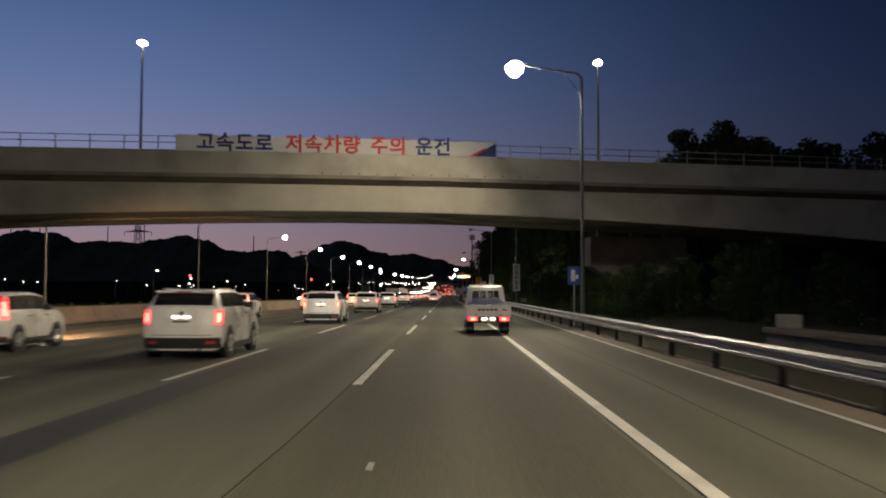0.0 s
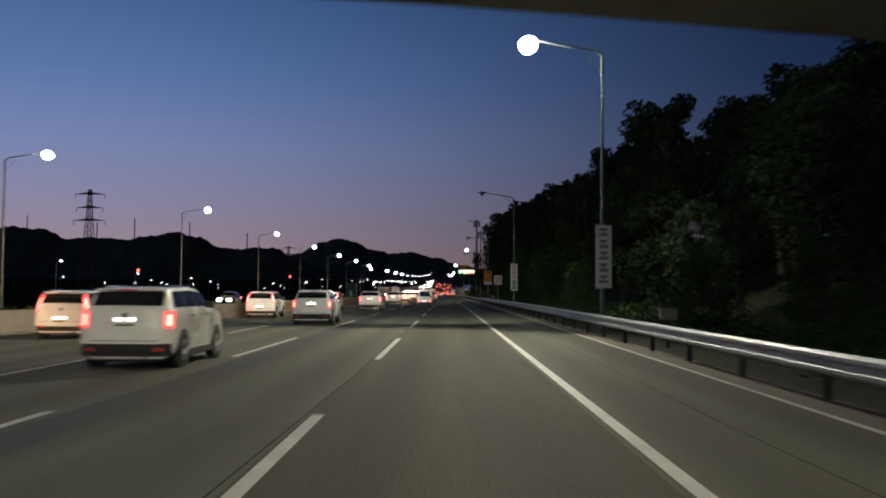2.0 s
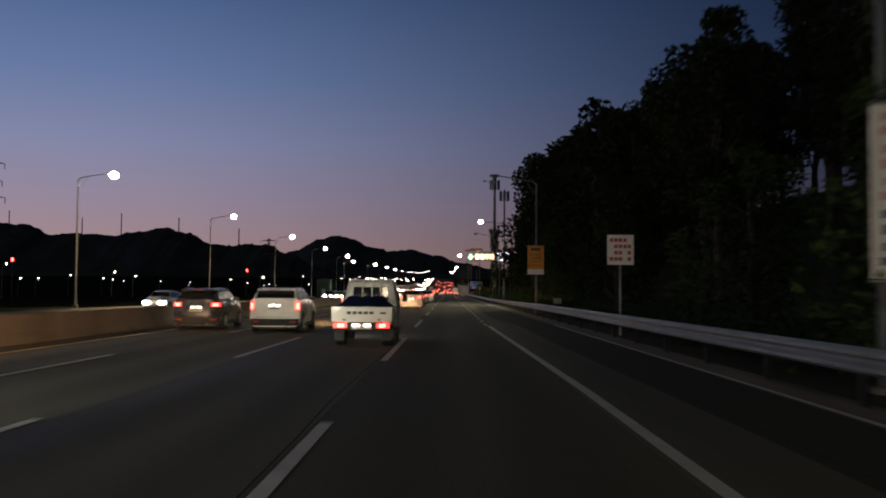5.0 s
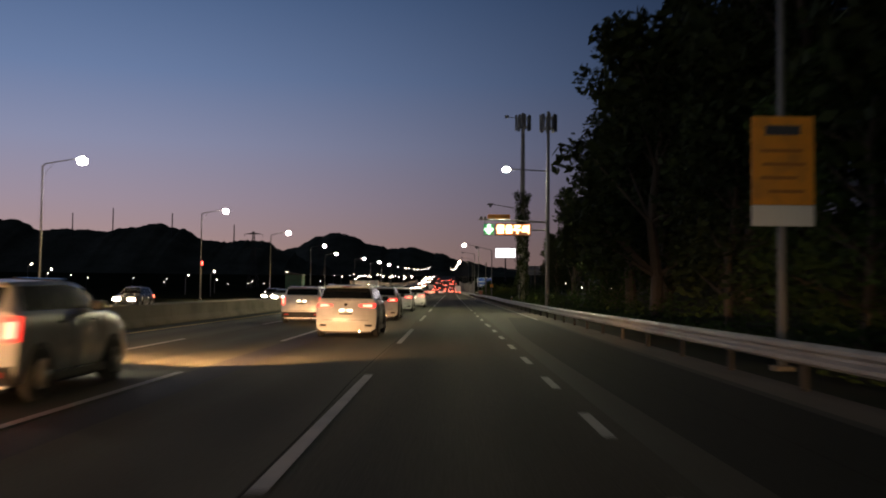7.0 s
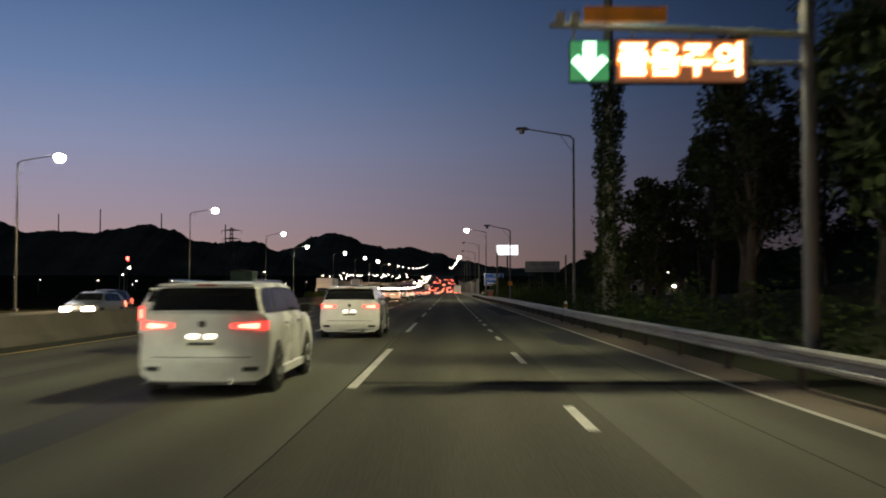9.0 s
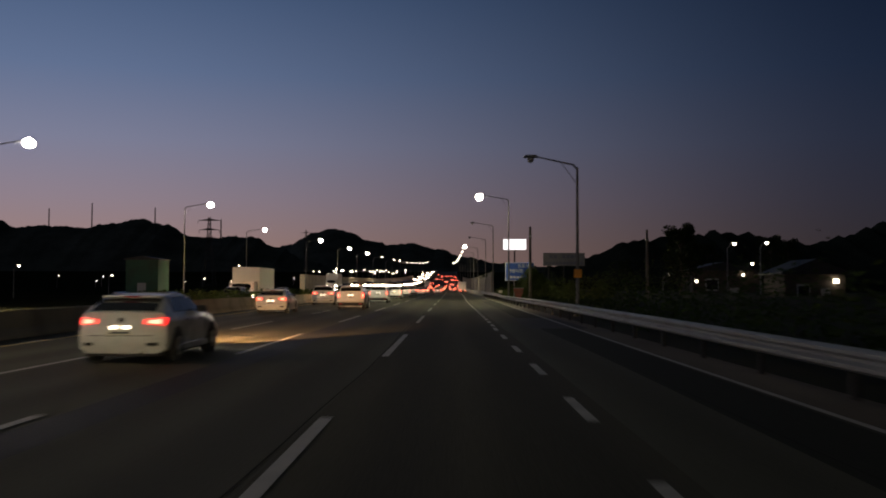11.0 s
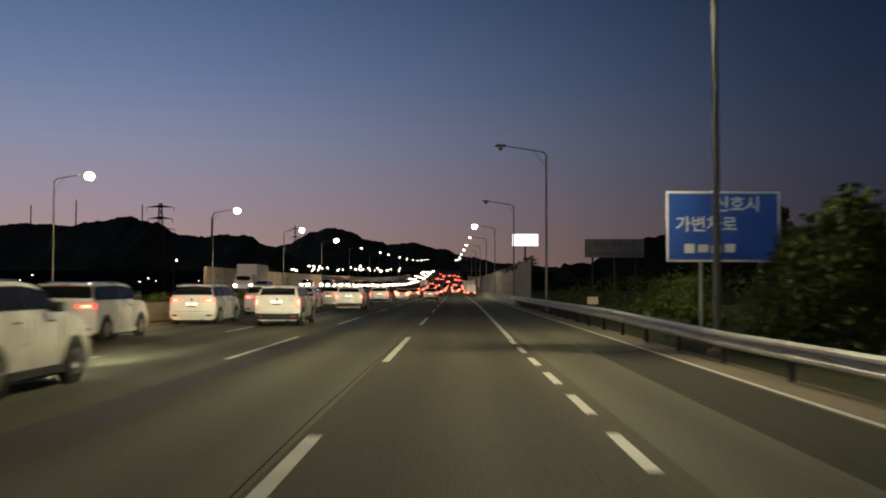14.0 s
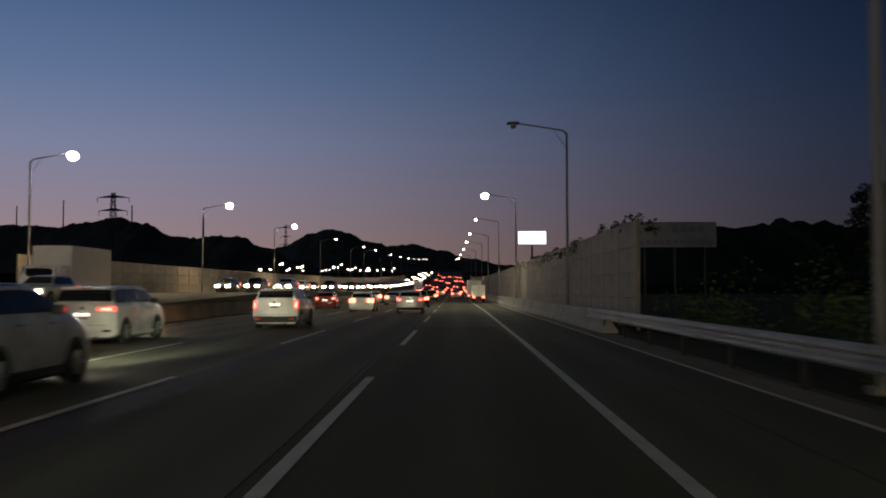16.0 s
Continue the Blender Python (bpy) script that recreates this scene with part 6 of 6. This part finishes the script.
# distant traffic: plainer cars with the same parts
def far_car(name, label, paint, group, H=1.5, rolling=True):
    t = car(name, label, 4.6, 1.82, H, 1.0, paint, (0.48, 0.88, 0.74, 0.98), roof_rear=0.6, near=False, group=group, cladding=False, wheel_r=0.33, rolling=rolling)
    if not rolling:
        part("underbody", box(-0.75, 0.75, 0.3, 4.3, 0.0, 0.3), RUBBER, t)
    # far car lamps are enlarged, their added size standing for glare
    for ch in t.children:
        if ch.name.startswith(("tail_light", "headlight")):
            mid = sum((v.co for v in ch.data.vertices), Vector()) / len(ch.data.vertices)
            for v in ch.data.vertices:
                v.co = mid + (v.co - mid) * (1.15 if ch.name.startswith("tail") else 1.55)
        if ch.name.startswith("tail_light"):
            ch.data.materials[0] = TAIL_FAR
        if ch.name.startswith("headlight"):
            ch.data.materials[0] = HEAD_FAR
    return t


QUEUE, ONCOMING = "queue of cars ahead", "oncoming cars"
protos = [far_car("white_car", "white car with red tail lights far ahead in the queue", WHITE_CAR, QUEUE),
          far_car("dark_car", "dark car with red tail lights far ahead in the queue", DARK_CAR, QUEUE, 1.62),
          far_car("silver_car", "silver car with red tail lights far ahead in the queue", SILVER_CAR, QUEUE, 1.5)]
rnd = random.Random(8)
spots = [(0.25, 600.0), (-3.3, 560.0), (-3.3, 516.0), (-6.7, 530.0), (-10.0, 545.0), (-6.8, 497.0)]
for lane in (-10.0, -6.6, -3.3, 0.2, 3.1):
    y = 632.0 + rnd.uniform(0, 30)
    while y < 1080:
        spots.append((lane + rnd.uniform(-0.6, 0.6), y))
        y += rnd.uniform(36, 75) if y < 720 else rnd.uniform(80, 160)
protos += [far_car("white_car", "white car with red tail lights far ahead in the queue", WHITE_CAR, QUEUE, 1.5, False),
           far_car("dark_car", "dark car with red tail lights far ahead in the queue", DARK_CAR, QUEUE, 1.62, False)]
spots.sort(key=lambda s: s[1])
used = set()
for i, (x, y) in enumerate(spots):
    k = i % 3 if y < 700 else 3 + i % 2
    if k not in used:
        used.add(k)
        protos[k].matrix_basis = pose(x, y, rz(y))
    else:
        copy_thing(protos[k], pose(x, y, rz(y)))
on = [far_car("oncoming_car", "pale car with bright headlights on the opposite carriageway", SILVER_CAR, ONCOMING),
      far_car("oncoming_car", "dark car with bright headlights on the opposite carriageway", DARK_CAR, ONCOMING, 1.6)]
spots = [(-17.5, 118.0), (-24.3, 160.0), (-20.9, 205.0), (-24.2, 262.0), (-17.8, 290.0), (-20.9, 300.0), (-24.3, 335.0), (-17.6, 372.0), (-24.0, 428.0), (-17.5, 446.0), (-20.6, 478.0)]
for lane in (-24.0, -20.6, -17.4):
    y = 520.0 + rnd.uniform(0, 20)
    while y < 1080:
        spots.append((lane * (1 if y < 640 else 0.92) + rnd.uniform(-0.2, 0.2), y))
        y += (rnd.uniform(18, 32) if y < 630 else rnd.uniform(9, 16)) if y < 780 else rnd.uniform(40, 90)
on += [far_car("oncoming_car", "pale car with bright headlights on the opposite carriageway", SILVER_CAR, ONCOMING, 1.5, False),
       far_car("oncoming_car", "dark car with bright headlights on the opposite carriageway", DARK_CAR, ONCOMING, 1.6, False)]
spots.sort(key=lambda s: s[1])
used = set()
for i, (x, y) in enumerate(spots):
    k = i % 2 + (0 if y < 480 else 2)
    if k not in used:
        used.add(k)
        on[k].matrix_basis = pose(x, y, oz(y), 0, 0, 180)
    else:
        copy_thing(on[k], pose(x, y, oz(y), 0, 0, 180))

# dipped beams of the nearer cars: white lamps in one lane, yellower ones in the others
HALOGEN, LED = (1.0, 0.56, 0.26), (0.95, 1.0, 0.74)
for x, y in SUVS:
    if y not in (170.0, 201.0):
        lamp_light("SPOT", (x, y + 4.91, 0.70), BEAM_WATTS * (0.12 if 70 < y < 110 else 0.30), LED, 0.08, (x - 0.2, y + 14.0, 0.0), 32, 1.0)
# the outer cars throw theirs on the foot of the median barrier
for x, y in CUBES + [(-10.9, 140.5)]:
    lamp_light("SPOT", (x, y + 5.2, 0.70), BEAM_WATTS * 1.5, HALOGEN, 0.08, (x - 2.4, y + 17.0, 0.1), 36, 1.0)


def low_beams(x, y, watts, aims, cone=23):
    """Dipped beams that stay below the horizontal, fanned over the road before the car."""
    for dx, dy in aims:
        lamp_light("SPOT", (x, y, 0.70), BEAM_WATTS * watts, HALOGEN, 0.08, (x + dx, y + dy, 0.0), cone, 1.0)


for x, y in VANS[3:7] + [(-10.9, 350.2)]:
    low_beams(x, y + 5.2, 0.38, ((-3.0, 8.0), (-1.0, 4.6)))
low_beams(-3.3, 277.0, 0.2, ((-0.1, 6.0),))
# overtaking cars with broad yellow beams, added to give the road its warm glow
low_beams(-6.8, 206.0, 0.62, ((-2.0, 4.2), (-0.6, 4.5), (0.9, 4.5), (2.3, 4.4), (3.5, 3.9)))
low_beams(-3.5, 224.6, 0.22, ((-1.6, 3.6), (0.6, 3.6)), 30)
low_beams(-6.7, 175.0, 0.7, ((-1.2, 6.5), (0.5, 7.0), (2.2, 6.5), (1.0, 11.0)))
low_beams(-6.9, 319.0, 0.9, ((-1.5, 6.0), (0.3, 7.0), (2.0, 6.0), (0.0, 12.0)))

# a scrap of litter lying on the lane
bm = bmesh.new()
bmesh.ops.create_icosphere(bm, subdivisions=2, radius=0.028)
for v in bm.verts:
    k = 1 + 0.5 * noise.noise(v.co * 18.0)
    v.co = Vector((v.co.x * k * 1.3, v.co.y * k, max(-0.02, v.co.z * k * 0.5)))
ob = mesh_ob("litter_scrap", bm, CLOTH)
ob.location = (-0.72, 8.55, 0.022)
tagged(ob, "small crumpled white scrap lying on the asphalt", "litter")
